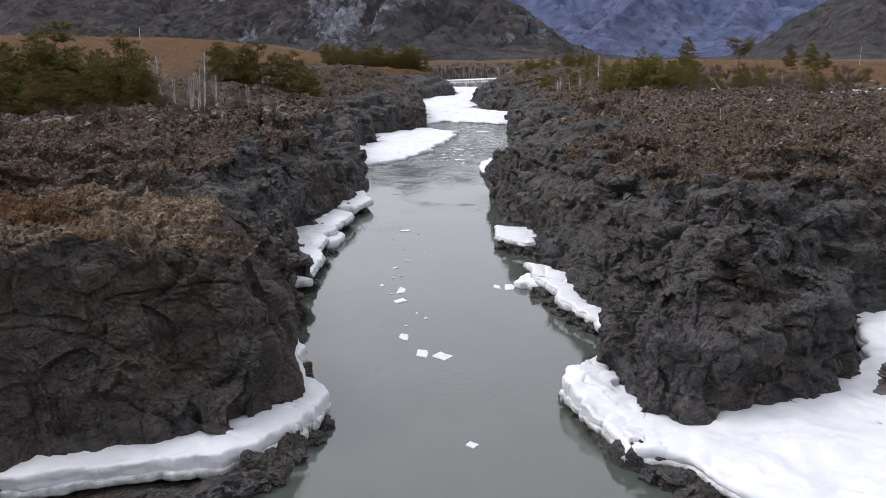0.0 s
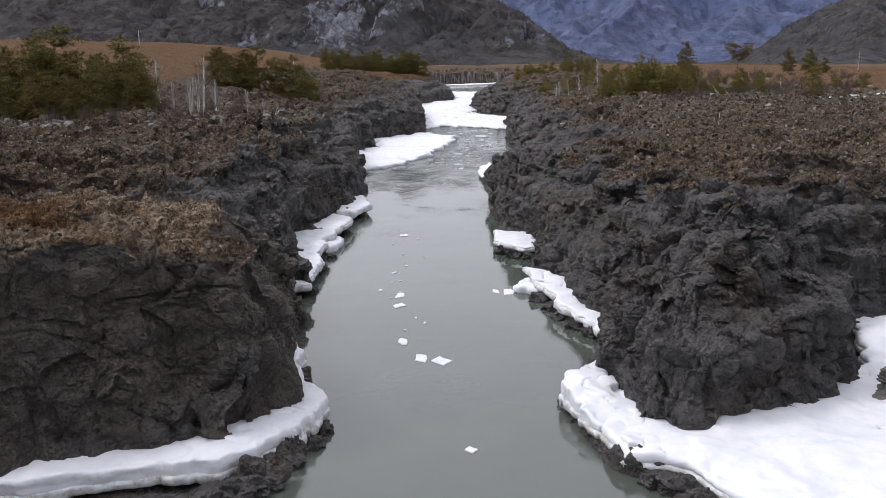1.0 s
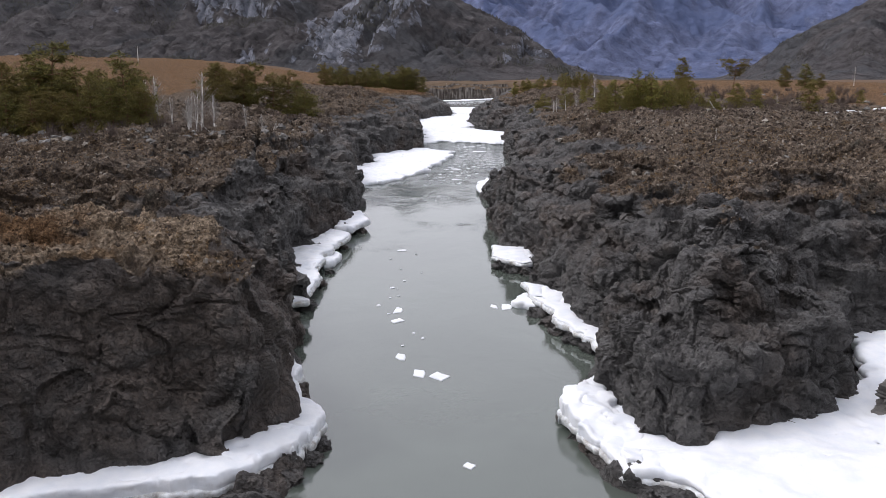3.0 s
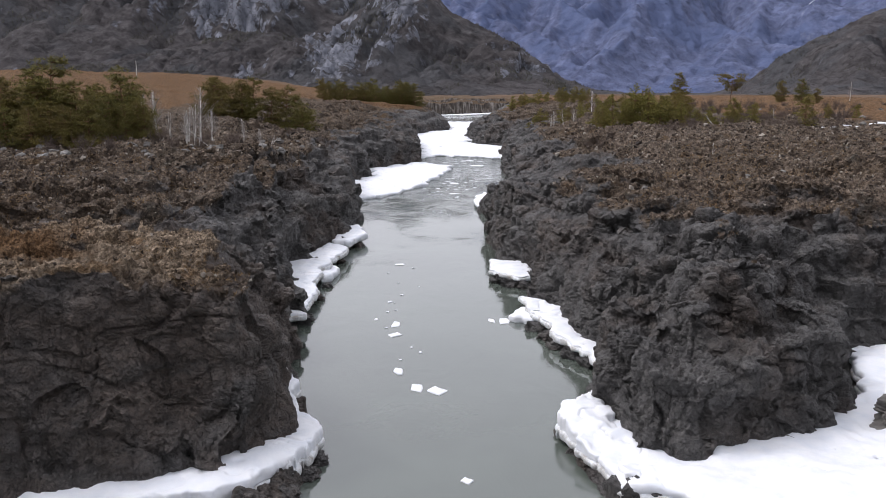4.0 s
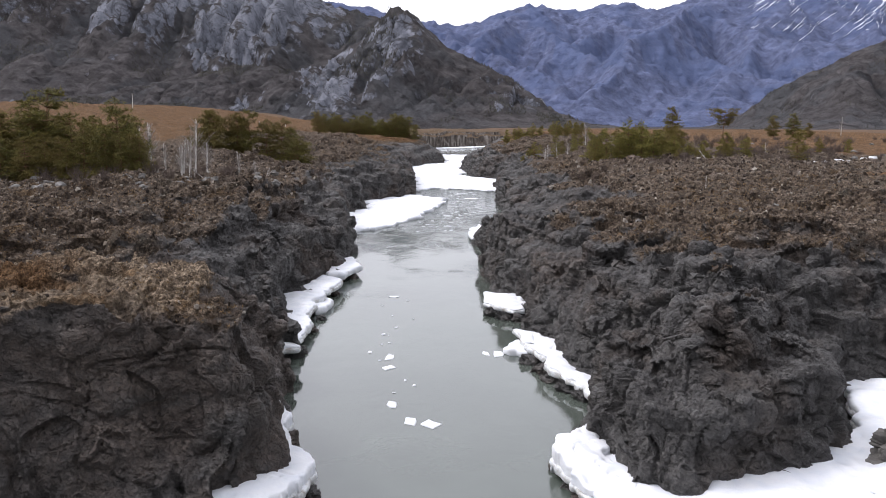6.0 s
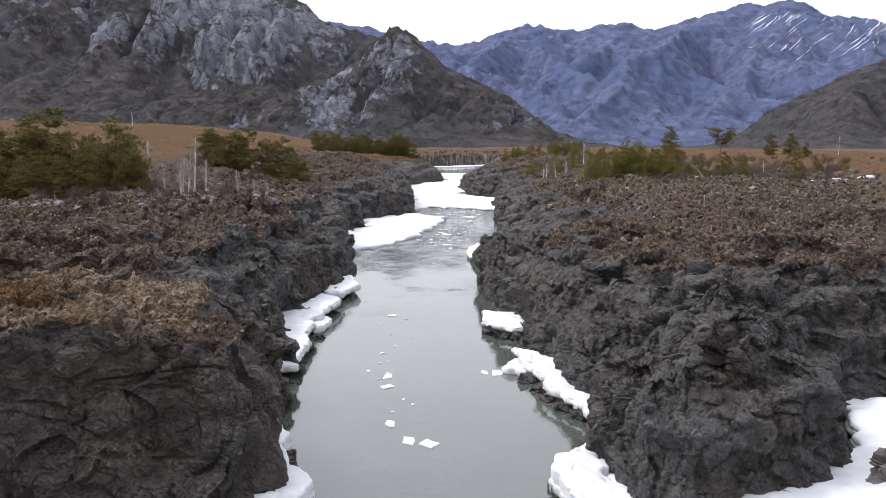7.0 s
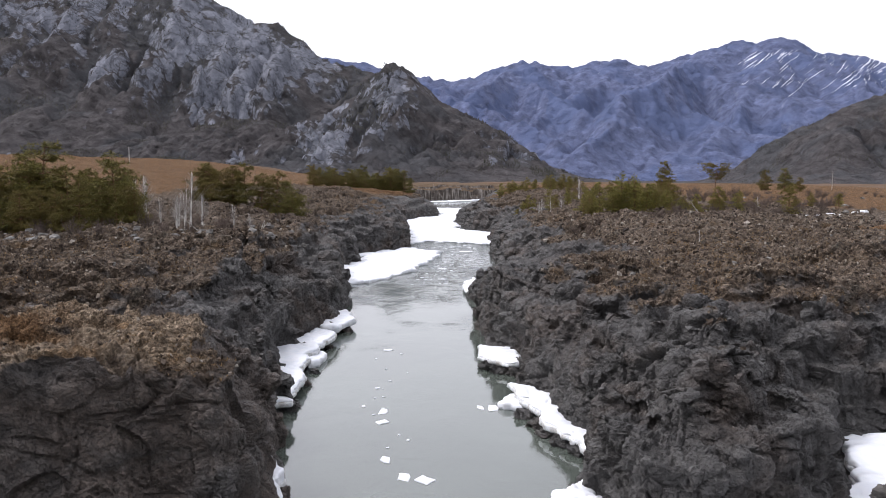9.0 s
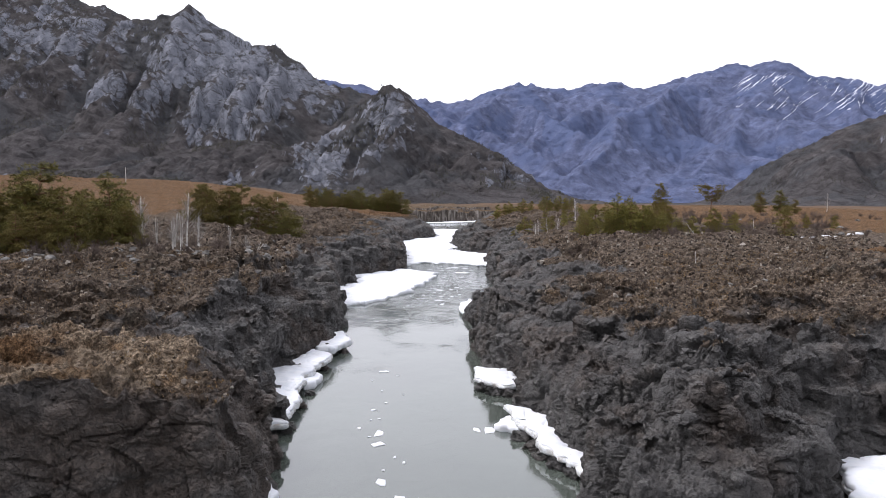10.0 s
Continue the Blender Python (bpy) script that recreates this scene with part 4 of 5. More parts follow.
def pine(seed, high, wide, clear, flat=0.0, dense=1.0, needles=None):
    """A pine: bent trunk, whorls of limbs and a crown of needle tufts. clear: the share of the trunk with no limbs."""
    rng = np.random.RandomState(seed)
    thing = new("pine_tree")
    zs = np.linspace(0, high * 0.97, 9)
    lean = rng.uniform(-0.05, 0.05, 2) * high
    bend = np.stack([lean[0] * (zs / high) ** 2 + 0.05 * np.sin(zs), lean[1] * (zs / high) ** 2 + 0.05 * np.cos(zs * 1.3), zs - 0.4], 1)
    runs, tufts = [(bend, 0.022 * high, 0.02)], []
    limbs = []
    z = clear * high
    while z < high * 0.96:
        s = (z / high - clear) / (1 - clear)
        reach = wide * ((1 - s) ** 0.52 * (0.7 + 0.3 * min(1, s * 5 + 0.4)) * (1 - flat) + flat * (0.35 + math.sin(min(1, s * 1.05) * 2.6)) * 0.9) + 0.25
        for k in range(rng.randint(3, 6)):
            a, r = rng.uniform(0, 6.283), reach * rng.uniform(0.45, 1.2)
            root = np.array([np.interp(z, zs, bend[:, 0]), np.interp(z, zs, bend[:, 1]), z - 0.4])
            rising = rng.uniform(0.05, 0.45)
            t = np.linspace(0, 1, 5)[:, None]
            line = root + t * r * np.array([math.cos(a), math.sin(a), 0]) + np.array([0, 0, 1]) * (rising * r * t ** 1.5 - 0.12 * r * t * (1 - s))
            limbs.append((line, 0.012 * high * (1 - 0.6 * s), 0.012))
            # needles gather in flat pads along the outer half of a limb
            for q in (0.95, 0.7, 0.45)[:1 + int(r > 0.8) + int(r > 1.6)]:
                m = max(4, int(r * 3.4 * dense))
                hub = np.array([np.interp(q, t[:, 0], line[:, j]) for j in range(3)]) + rng.normal(0, 0.1, 3)
                spread_out = 0.16 + 0.13 * r
                tufts.append(hub + rng.normal(0, 1, (m, 3)) * np.array([spread_out, spread_out, 0.10 + 0.02 * r]))
        z += rng.uniform(0.42, 0.78)
    tufts.append(bend[-1] + rng.normal(0, 0.16, (8, 3)))
    part("trunk", tubes("trunk", runs + limbs, PINE_BARK, 5), thing, "reddish-brown scaly pine trunk and limbs")
    part("crown", sprays("crown", np.concatenate(tufts), 0.42, 11, needles or NEEDLES, rng), thing, "uneven crown of olive-green needles")
    return thing


def birch(seed, high, stems):
    """A bare birch with white stems and fine twigs."""
    rng = np.random.RandomState(seed)
    thing = new("birch_tree")
    twigs = []
    for k in range(stems):
        h = high * rng.uniform(0.7, 1.0) if k else high
        z = np.linspace(0, 1, 8)
        dx, dy = rng.uniform(-0.06, 0.06, 2) * h
        line = np.stack([0.15 * k + dx * z ** 1.4 + 0.06 * np.sin(5 * z + k), dy * z ** 1.4 + 0.06 * np.cos(4 * z), h * z - 0.4], 1)
        part("trunk", tubes("trunk", [(line, 0.009 * h + 0.03, 0.024)], BIRCH_BARK, 6), thing, "slender white birch stem")
        for s in np.arange(0.3, 0.97, 0.045):
            a, r = rng.uniform(0, 6.283), h * 0.24 * (1.1 - s) * rng.uniform(0.6, 1.2) + 0.15
            root = np.array([np.interp(s, z, line[:, j]) for j in range(3)])
            t = np.linspace(0, 1, 4)[:, None]
            arm = root + t * r * np.array([math.cos(a), math.sin(a), 0.9]) + np.array([0, 0, 0.25 * r]) * t ** 2
            twigs.append((arm, 0.034, 0.016))
            for j in range(4):
                b = arm[1 + j % 3] + 0
                tip = b + rng.normal(0, 0.16, 3) * (0.6 + r) + np.array([0.25 * math.cos(a), 0.25 * math.sin(a), 0.3]) * r
                twigs.append((np.array([b, (b + tip) / 2 + 0.02, tip]), 0.015, 0.008))
    part("crown", tubes("crown", twigs, BIRCH_TWIGS, 3), thing, "open crown of pale leafless twigs")
    return thing


def shrub(seed, high):
    rng = np.random.RandomState(seed)
    runs = []
    for k in range(26):
        a, r = rng.uniform(0, 6.283), rng.uniform(0.1, 0.75) * high
        tip = np.array([r * math.cos(a), r * math.sin(a), high * rng.uniform(0.5, 1.0)])
        foot = rng.normal(0, 0.12, 3) * np.array([1, 1, 0]) - np.array([0, 0, 0.3])
        mid = foot * 0.5 + tip * 0.5 + rng.normal(0, 0.06, 3)
        runs.append((np.array([foot, mid, tip]), 0.03, 0.014))
        for j in range(5):
            b = mid + (tip - mid) * rng.uniform(-0.3, 0.9)
            runs.append((np.array([b, b + rng.normal(0, 0.16, 3) * high * 0.6 + np.array([0, 0, 0.16]) * high]), 0.018, 0.010))
    return new("bare_shrub", tubes("bare_shrub", runs, TWIGS, 3))


def surface(x, y):
    """The rock's height at a place on the terrace."""
    gx, gy = np.array([[float(x)]]), np.array([[float(y)]])
    if x < 0 or y > 575:
        return float(bank_height(gx, gy, LEFT_SHELF, [LEFT_CLIFF], -1)[0, 0])
    return float(bank_height(gx, gy, RIGHT_SHELF, [RIGHT_CLIFF], 1)[0, 0])


def plant(makers, spots, label, category, group, seed):
    """Stand copies of a few made plants at spots (x, y, size)."""
    rng = np.random.RandomState(seed)
    used = set()
    for x, y, size in spots:
        k = rng.randint(len(makers))
        at = pose(x, y, surface(x, y) - 0.15, 0, 0, rng.uniform(0, 360)) @ Matrix.Diagonal((size, size, size * rng.uniform(0.92, 1.08), 1))
        if k in used:
            ob = copy_thing(makers[k], at)
            ob.matrix_basis = at
        else:
            ob = makers[k]
            ob.matrix_basis = at
            used.add(k)
        tagged(ob, label, category, group)
    for k, ob in enumerate(makers):
        if k not in used:
            for o in (*ob.children_recursive, ob):
                bpy.data.objects.remove(o)


def row(x0, x1, y0, y1, n, s0, s1, seed):
    rng = np.random.RandomState(seed)
    t = (np.arange(n) + rng.uniform(0.2, 0.8, n)) / n
    return [(x0 + (x1 - x0) * a, y0 + (y1 - y0) * b, s0 + (s1 - s0) * c) for a, b, c in zip(t, rng.uniform(0, 1, n), rng.uniform(0, 1, n))]


PINES = [pine(1, 9.0, 2.7, 0.08), pine(2, 9.0, 3.0, 0.14), pine(3, 9.0, 2.4, 0.06), pine(4, 9.0, 2.9, 0.16), pine(5, 9.0, 3.1, 0.10)]
plant(PINES, [(-54.7, 124, 1.42), (-60.6, 122, 1.28), (-57.6, 126, 1.32), (-50.4, 123, 1.27), (-47.6, 125, 1.12), (-44.8, 124, 0.95)] + row(-61, -38.5, 112, 119, 17, 0.5, 0.95, 3)
      + row(-68, -43, 122, 136, 17, 0.8, 1.25, 4),
      "bushy olive-green pine on the rocky terrace", "pine tree", "pines on the left terrace", 5)
MID = [pine(11, 8.0, 3.6, 0.03, 0.05), pine(12, 8.0, 3.1, 0.05), pine(13, 8.0, 3.9, 0.04, 0.1), pine(14, 8.0, 2.8, 0.06)]
plant(MID, row(-53, -29, 192, 206, 9, 0.9, 1.35, 6) + row(-54, -7, 384, 412, 24, 0.85, 1.35, 7),
      "rounded dark green young pine near the cliff edge", "pine tree", "young pines along the far bank", 8)
YOUNG = [pine(21, 6.5, 2.1, 0.03, needles=YOUNG_NEEDLES), pine(22, 6.5, 1.8, 0.05, needles=YOUNG_NEEDLES), pine(23, 6.5, 2.4, 0.04, needles=YOUNG_NEEDLES)]
plant(YOUNG, row(34, 62, 178, 198, 28, 0.45, 0.85, 9) + row(28, 62, 325, 360, 22, 0.6, 0.95, 10) + row(24, 54, 236, 264, 17, 0.4, 0.75, 23) + row(46, 62, 200, 226, 9, 0.7, 1.1, 24) + row(64, 84, 180, 215, 6, 0.45, 0.75, 11) + [(71.7, 170, 1.0), (96, 200, 0.6), (44, 182, 1.3), (47, 184, 1.15), (34.5, 184, 0.85), (36.5, 182, 1.0), (41.5, 184, 1.35)],
      "young yellowish-green pine on the rubble plateau", "pine tree", "young pines on the right terrace", 12)
TALL = [pine(31, 9.0, 3.4, 0.22, 0.35, 1.2), pine(32, 9.0, 4.6, 0.42, 0.8, 1.2), pine(33, 9.0, 2.6, 0.18, 0.1, 1.1)]
plant(TALL, [(90.9, 330, 1.3), (129.7, 330, 0.95), (138, 332, 1.05), (142, 328, 0.7)], "tall pine with a clear trunk and broad crown", "pine tree", "tall pines on the plain", 13)
plant([pine(34, 9.0, 4.8, 0.5, 1.0, 1.3)], [(110.4, 330, 1.08)], "umbrella-shaped pine with a bare leaning trunk", "pine tree", "tall pines on the plain", 14)
BIRCHES = [birch(41, 8.5, 3), birch(42, 7.0, 2), birch(43, 6.0, 1), birch(44, 7.5, 4)]
plant(BIRCHES, [(-45.3, 140, 1.15), (-42.4, 138, 0.8), (-30.8, 113, 1.0), (-31.6, 114, 0.9), (-31.4, 122, 0.72), (-28.5, 128, 0.5), (-39, 135, 0.7), (-26.5, 130, 0.45), (-47.5, 141, 1.0), (-36.5, 128, 0.75), (-34, 118, 0.6),
                (28.7, 215, 0.6), (30.9, 215, 0.8), (33.7, 216, 0.75), (44, 250, 0.95), (29.5, 226, 0.6), (155.6, 330, 1.2), (72.5, 188, 0.65)],
      "bare white-stemmed birch among the rocks", "birch tree", "bare birches on the terraces", 14)
SHRUBS = [shrub(51, 1.8), shrub(52, 1.5), shrub(53, 2.1)]
plant(SHRUBS, row(-60, -24, 104, 128, 30, 0.7, 1.3, 15) + row(-30, -14, 140, 200, 12, 0.7, 1.2, 16) + row(26, 70, 150, 178, 26, 0.6, 1.2, 17) + row(60, 110, 150, 230, 16, 0.8, 1.5, 18) + row(56, 90, 172, 215, 40, 0.7, 1.3, 20) + row(84, 170, 255, 300, 34, 0.8, 1.4, 22) + row(56, 100, 196, 300, 46, 1.0, 1.7, 25),
      "leafless grey-brown shrub among rubble", "shrub", "bare shrubs on the terraces", 19)


for n, (x, y, r) in enumerate(((64.3, 140.6, 0.9), (66.5, 141.5, 1.3), (68.2, 140.2, 1.0), (70.5, 142.0, 0.9), (61.0, 142, 0.6), (74.5, 168.3, 0.5), (77, 168.8, 0.7), (79.3, 169.0, 0.9), (81.3, 169.6, 1.1), (84.4, 169.6, 0.6), (86.8, 170, 0.9), (-19.5, 63.5, 0.22))):
    z = surface(x, y)
    ring = [(x + r * (1 + 0.3 * math.sin(n + 2 * k)) * math.cos(k * 1.05), y + 0.9 * r * math.sin(k * 1.05)) for k in range(6)]
    tagged(slab("snow_patch", ring, z - 0.25, z + 0.2, "leftover patch of old snow on the terrace", "snow", 0.12, 0.08, 0.45, 0.05, 500 + 9 * n), group="snow patches on the terrace")


# ---- dead wood, stones, posts ----
def dead_trunk(x, y, high, lean, turn, stems):
    thing = new("dead_tree")
    rng = np.random.RandomState(int(abs(x) * 7 + y))
    z = np.linspace(0, 1, 6)
    for k in range(stems):
        line = np.stack([lean * high * z + 0.35 * k * z, 0.1 * np.sin(4 * z) + 0.4 * k * z, high * (z - 0.25 * k * z) - 0.3 * (1 - z)], 1)
        part("stem", tubes("stem", [(line, 0.06, 0.02)] + [(np.array([line[i], line[i] + rng.normal(0, 0.2, 3) + [0, 0, 0.2]]), 0.02, 0.008) for i in (2, 3, 4)], DEADWOOD, 5), thing)
    thing.matrix_basis = pose(x, y, surface(x, y), 0, 0, turn)
    return tagged(thing, "bleached dead trunk leaning over the rubble", "dead tree")


dead_trunk(50.5, 158, 2.3, -0.9, 0, 2)
dead_trunk(34.1, 107, 1.9, -0.05, 0, 1)
dead_trunk(-29.5, 113, 3.0, -1.2, 20, 1)
dead_trunk(-23.5, 122, 1.4, 0.5, 0, 2)


def boulder_material():
    m = Mat("pale_weathered_boulder")
    a = m.noise(1.8, 6, 0.65)
    r = m.node("ShaderNodeObjectInfo").outputs["Random"]
    color = m.mix(m.math("MULTIPLY", r, 0.8), m.ramp(a, (0.3, (0.09, 0.086, 0.082)), (0.7, (0.27, 0.26, 0.245))), m.ramp(a, (0.3, (0.05, 0.045, 0.042)), (0.7, (0.11, 0.10, 0.09))))
    return m.done(color, 0.9, m.bump(a, 0.06), 0.2)


BOULDER = boulder_material()


def stone_mesh(seed, rough=2):
    bm = bmesh.new()
    bmesh.ops.create_icosphere(bm, subdivisions=rough, radius=1)
    co = np.array([v.co[:] for v in bm.verts])
    f1, f2, tilt = shards(co[:, 0] * 1.1 + 7 * seed, co[:, 1] * 1.1, co[:, 2] * 1.1, 80 + seed)
    co = co * (1 + 0.5 * tilt + 0.08 * soft_noise(co[:, 0] * 3, co[:, 1] * 3, co[:, 2] * 3, seed))[:, None] * np.array([1.0, 0.8, 0.62])
    if rough > 2:
        chips = shards(co[:, 0] * 3.5, co[:, 1] * 3.5, co[:, 2] * 3.5, 90)[2] + 0.5 * shards(co[:, 0] * 9, co[:, 1] * 9, co[:, 2] * 9, 91)[2]
        co = co * (1 + 0.11 * chips)[:, None]
    for v, p in zip(bm.verts, co):
        v.co = p
    me = bpy.data.meshes.new("boulder")
    bm.to_mesh(me)
    bm.free()
    me.materials.append(BOULDER)
    return me


STONES = [stone_mesh(k) for k in range(5)]
rng = np.random.RandomState(60)
for x, y, s in (row(-62, -24, 98, 116, 40, 0.25, 0.75, 61) + row(-26, -16, 110, 170, 22, 0.3, 0.7, 62) + row(-30, -14, 64, 96, 14, 0.18, 0.4, 63)
                + row(14, 60, 70, 130, 26, 0.18, 0.5, 64) + row(80, 150, 160, 260, 24, 0.4, 0.9, 65)):
    ob = new("boulder", STONES[rng.randint(5)])
    ob.matrix_basis = pose(x, y, surface(x, y) + 0.15 * s, rng.uniform(-20, 20), rng.uniform(-20, 20), rng.uniform(0, 360)) @ Matrix.Diagonal((s, s, s, 1))
    tagged(ob, "weathered angular boulder lying on the terrace rubble", "boulder", "boulders on the terraces")
for x, y, s in ((26.9, 45.8, 1.9),):
    ob = new("boulder", stone_mesh(1, 5))
    ob.matrix_basis = pose(x, y, 1.3, 8, 5, 40 * x) @ Matrix.Diagonal((s, s, s * 1.2, 1))
    tagged(ob, "grey boulder rising out of the snow", "boulder")


WET_STONES = [stone_mesh(k, 4) for k in range(4)]
for me in WET_STONES:
    me.materials[0] = ROCK
SHORE = ((-15.8, 33.6, 1.2), (-14.3, 34.0, 0.9), (-13.0, 34.7, 1.1), (-11.7, 35.1, 0.8), (-10.6, 35.9, 1.0), (-9.4, 36.6, 1.15), (-8.3, 37.6, 0.9), (-7.3, 39.6, 0.7), (-6.7, 41.6, 0.7), (-6.3, 43.4, 0.6),
         (10.0, 37.6, 0.7), (10.8, 36.8, 0.8), (11.1, 35.6, 0.7), (12.1, 34.3, 0.8), (8.2, 42.6, 0.5), (7.7, 44.8, 0.55), (7.4, 46.8, 0.6), (8.9, 40.0, 0.55),
         (8.1, 68.8, 0.8), (8.7, 66.3, 0.9), (9.3, 63.9, 0.85), (10.1, 61.6, 0.9), (10.9, 59.6, 0.8), (11.6, 57.8, 0.8), (6.1, 86.2, 1.0), (7.4, 84.5, 1.0), (8.7, 83.4, 0.9),
         (-11.0, 84, 0.6), (-11.3, 79, 0.7), (-10.9, 96, 0.6), (-11.2, 72, 0.6), (-9.7, 106, 0.7))
for x, y, s in SHORE:
    ob = new("boulder", WET_STONES[rng.randint(4)])
    ob.matrix_basis = pose(x, y, 0.12 * s, rng.uniform(-25, 25), rng.uniform(-25, 25), rng.uniform(0, 360)) @ Matrix.Diagonal((s, s, s * 0.9, 1))
    tagged(ob, "dark wet boulder at the foot of the shore ice", "boulder", "boulders at the water's edge")


def rubble(name, top, count, keep, seed):
    """Loose stones on the terrace, many and small."""
    rng = np.random.RandomState(seed)
    co, turf = top
    ok = np.where((turf > 0.35) & (co[:, 1] > 38) & (co[:, 1] < 190) & keep(co))[0]
    # as many near as far for the same patch of ground
    weight = np.where(co[ok, 1] < 64, 1.0, np.where(co[ok, 1] < 118, 3.4, 9.0))
    pick = rng.choice(ok, count, p=weight / weight.sum())
    c = co[pick] + rng.uniform(-0.1, 0.1, (count, 3))
    cube = np.array([(a, b, d) for a in (-1, 1) for b in (-1, 1) for d in (-1, 1)], float)
    size = np.exp(rng.normal(-2.68, 0.5, (count, 1, 1))) * np.interp(c[:, 1], [50, 75, 140], [0.95, 1.05, 1.55])[:, None, None]
    v = cube[None] * rng.uniform(0.2, 1.15, (count, 8, 3)) * rng.uniform(0.6, 1.2, (count, 1, 3)) * size
    a = rng.uniform(0, 6.283, (count, 1))
    x, y = v[:, :, 0] * np.cos(a) - v[:, :, 1] * np.sin(a), v[:, :, 0] * np.sin(a) + v[:, :, 1] * np.cos(a)
    tip = rng.normal(0, 0.5, (count, 1))
    v = np.stack([x, y * np.cos(tip) - v[:, :, 2] * np.sin(tip), y * np.sin(tip) + v[:, :, 2] * np.cos(tip)], -1) + c[:, None]
    f = np.array([(0, 1, 3, 2), (4, 6, 7, 5), (0, 4, 5, 1), (2, 3, 7, 6), (0, 2, 6, 4), (1, 5, 7, 3)])
    faces = (f[None] + 8 * np.arange(count)[:, None, None]).reshape(-1, 4)
    ob = new(name, mesh_of(name, v.reshape(-1, 3), faces, RUBBLE, False))
    return tagged(ob, "loose brown and grey stones strewn over the terrace", "rubble", kind="stuff")


def rubble_material():
    m = Mat("mixed_rubble")
    r = m.geo.outputs["Random Per Island"]
    color = m.ramp(r, (0.0, (0.022, 0.017, 0.014)), (0.45, (0.070, 0.052, 0.039)), (0.8, (0.15, 0.118, 0.09)), (1.0, (0.27, 0.245, 0.21)))
    a = m.noise(9, 4, 0.6)
    return m.done(m.mix(0.5, color, m.ramp(a, (0.3, 0.3), (0.7, 0.75)), "OVERLAY"), 0.92, m.bump(a, 0.03), 0.2)


RUBBLE = rubble_material()
rubble("rubble_left", LEFT_TOP, 24000, lambda c: c[:, 0] > -75, 71)
rubble("rubble_right", RIGHT_TOP, 27000, lambda c: c[:, 0] < 85, 72)


def straw_material():
    m = Mat("dry_straw")
    r = m.geo.outputs["Random Per Island"]
    return m.done(m.ramp(r, (0.0, (0.08, 0.055, 0.032)), (0.6, (0.19, 0.125, 0.065)), (1.0, (0.33, 0.22, 0.11))), 0.9, None, 0.1)


STRAW = straw_material()


def dry_grass(name, top, count, keep, seed):
    rng = np.random.RandomState(seed)
    co, turf = top
    patchy = layers(co[:, 0] / 5, co[:, 1] / 5, 0.0, 91, 3)
    ok = np.where((turf > 0.45) & (co[:, 1] > 38) & (co[:, 1] < 130) & (patchy > 0.1) & keep(co))[0]
    weight = np.where(co[ok, 1] < 64, 1.0, np.where(co[ok, 1] < 118, 3.4, 9.0))
    pick = rng.choice(ok, count, p=weight / weight.sum())
    ob = new(name, sprays(name, co[pick] - np.array([0, 0, 0.04]), 0.22, 7, STRAW, rng, 1.1))
    return tagged(ob, "tufts of dry straw-coloured grass between stones", "grass", kind="stuff")


dry_grass("dry_grass_left", LEFT_TOP, 9000, lambda c: c[:, 0] > -70, 73)
dry_grass("dry_grass_right", RIGHT_TOP, 7000, lambda c: c[:, 0] < 70, 74)


def post_material():
    m = Mat("pale_concrete_post")
    a = m.noise(6, 4)
    return m.done(m.ramp(a, (0.3, (0.4, 0.39, 0.37)), (0.7, (0.6, 0.59, 0.56))), 0.85, None, 0.2)


POST = post_material()


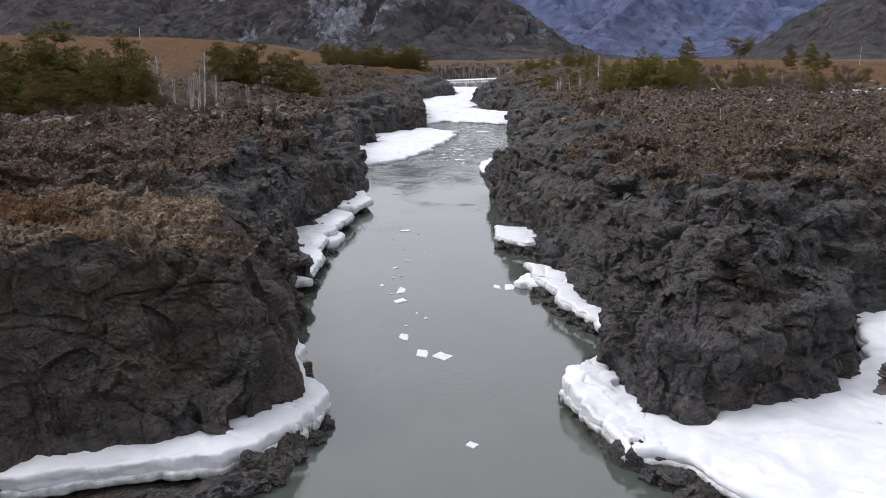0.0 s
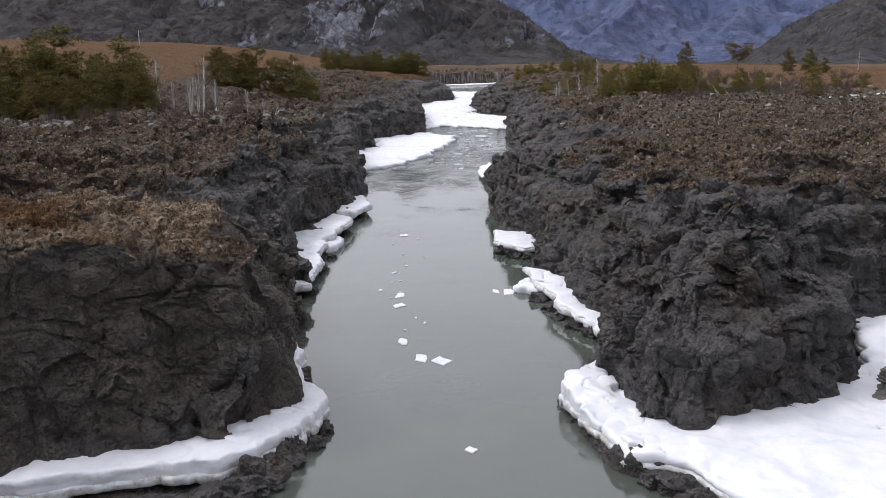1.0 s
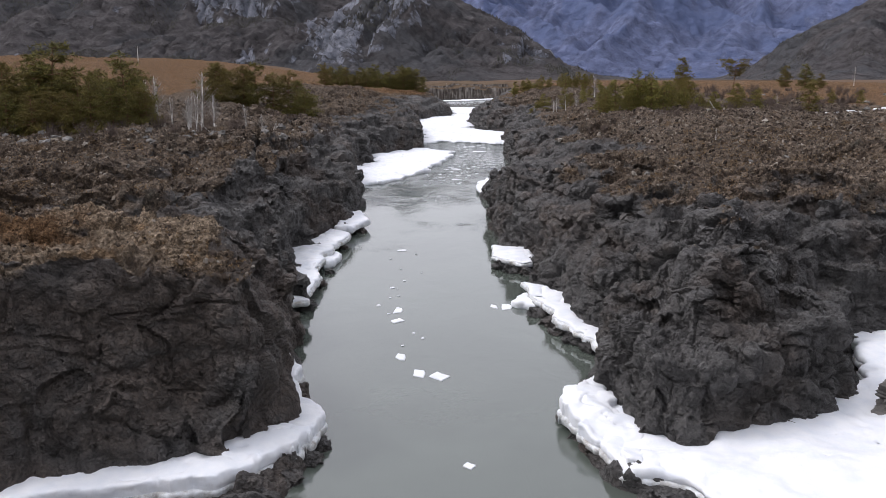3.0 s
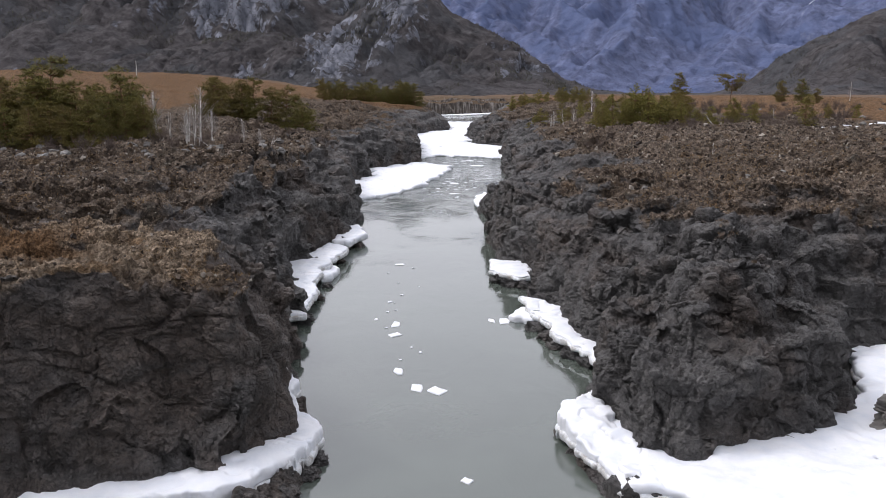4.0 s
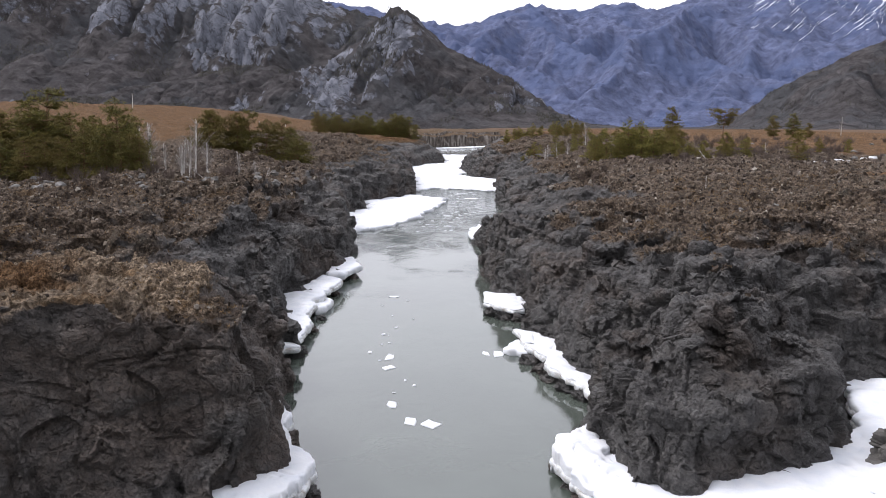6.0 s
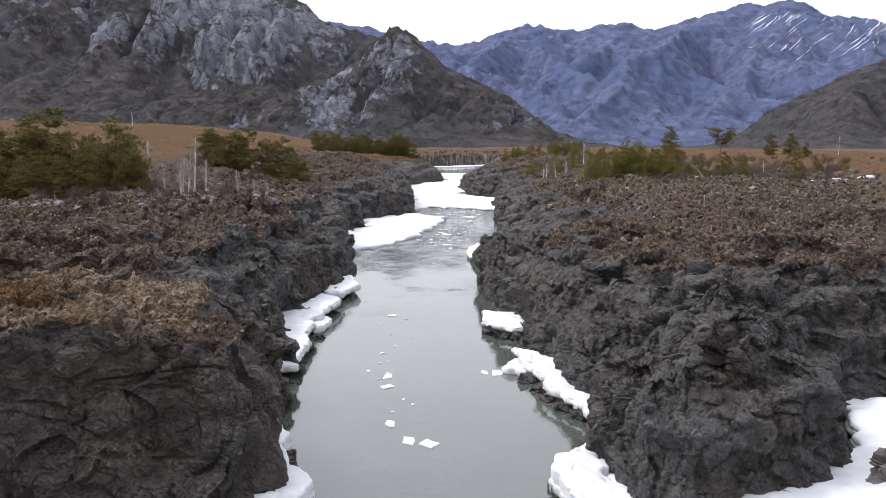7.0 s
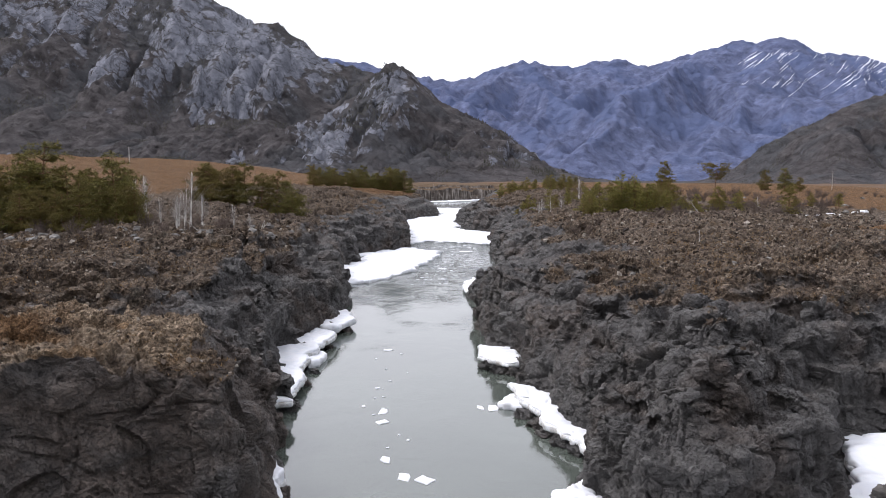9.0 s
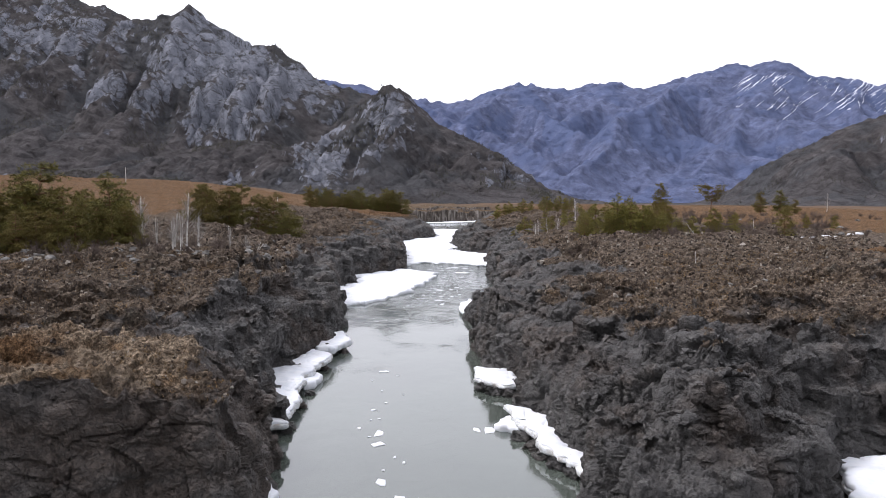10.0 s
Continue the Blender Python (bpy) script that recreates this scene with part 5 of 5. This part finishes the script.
def utility_pole(x, y, high, arm):
    thing = new("utility_pole" if arm else "fence_post")
    r = 0.16 if arm else 0.13
    part("post", tubes("post", [(np.array([(0, 0, -0.6), (0, 0, high * 0.5), (0, 0, high)]), r, r * 0.75)], POST, 8), thing)
    if arm:
        part("cross_arm", tubes("cross_arm", [(np.array([(-0.9, 0, high - 0.5), (0, 0, high - 0.5), (0.9, 0, high - 0.5)]), 0.06, 0.06)], TWIGS, 6), thing, "dark cross arm")
        for dx in (-0.8, 0.0, 0.8):
            part("insulator", tubes("insulator", [(np.array([(dx, 0, high - 0.45), (dx, 0, high - 0.2)]), 0.06, 0.04)], POST, 6), thing)
    thing.matrix_basis = pose(x, y, surface(x, y), 0, 0, 12)
    label = "tall pale utility pole on the grassy rise" if arm else "short pale concrete post on the grassy rise"
    return tagged(thing, label, "pole" if arm else "post", "poles on the grassy rise")


utility_pole(-141.3, 415, 7.4, True)
for k in range(5):
    utility_pole(-94.4 + 6.2 * k, 415, 1.9, False)


# ---- conifers on the mountains ----
def far_woods():
    rng = np.random.RandomState(90)
    cones = []
    for co, thick in WOODED:
        x, y, z = co.T
        grove = layers(x / 60, y / 60, z / 40, 95, 3) + thick
        ok = np.where(grove > 0.5)[0]
        pick = rng.choice(ok, min(len(ok), 8000), replace=False)
        cones.append(co[pick])
    c = np.concatenate(cones) + rng.uniform(-2, 2, (sum(map(len, cones)), 3)) * np.array([1, 1, 0])
    n = len(c)
    high = np.where(c[:, 1] < 1080, 0.3, 0.42) * rng.uniform(3, 8, n)
    wide = high * rng.uniform(0.2, 0.34, n)
    a = np.arange(5) * 2 * math.pi / 5
    ring = np.stack([c[:, None, 0] + wide[:, None] * np.cos(a), c[:, None, 1] + wide[:, None] * np.sin(a), np.repeat(c[:, 2:3] - 0.5, 5, 1)], -1)
    co = np.concatenate([ring, (c + np.stack([0 * high, 0 * high, high], 1))[:, None]], 1).reshape(-1, 3)
    k = np.arange(5)
    f = (np.stack([k, (k + 1) % 5, 0 * k + 5], 1)[None] + 6 * np.arange(n)[:, None, None]).reshape(-1, 3)
    m = Mat("dark_conifers")
    m.done(m.ramp(m.geo.outputs["Random Per Island"], (0.0, (0.035, 0.037, 0.030)), (1.0, (0.075, 0.07, 0.055))), 0.9, None, 0.1)
    tagged(new("far_woods", mesh_of("far_woods", co, f, m.m, False)), "dark conifers in the gullies of the mountain", "woods", kind="stuff")


far_woods()
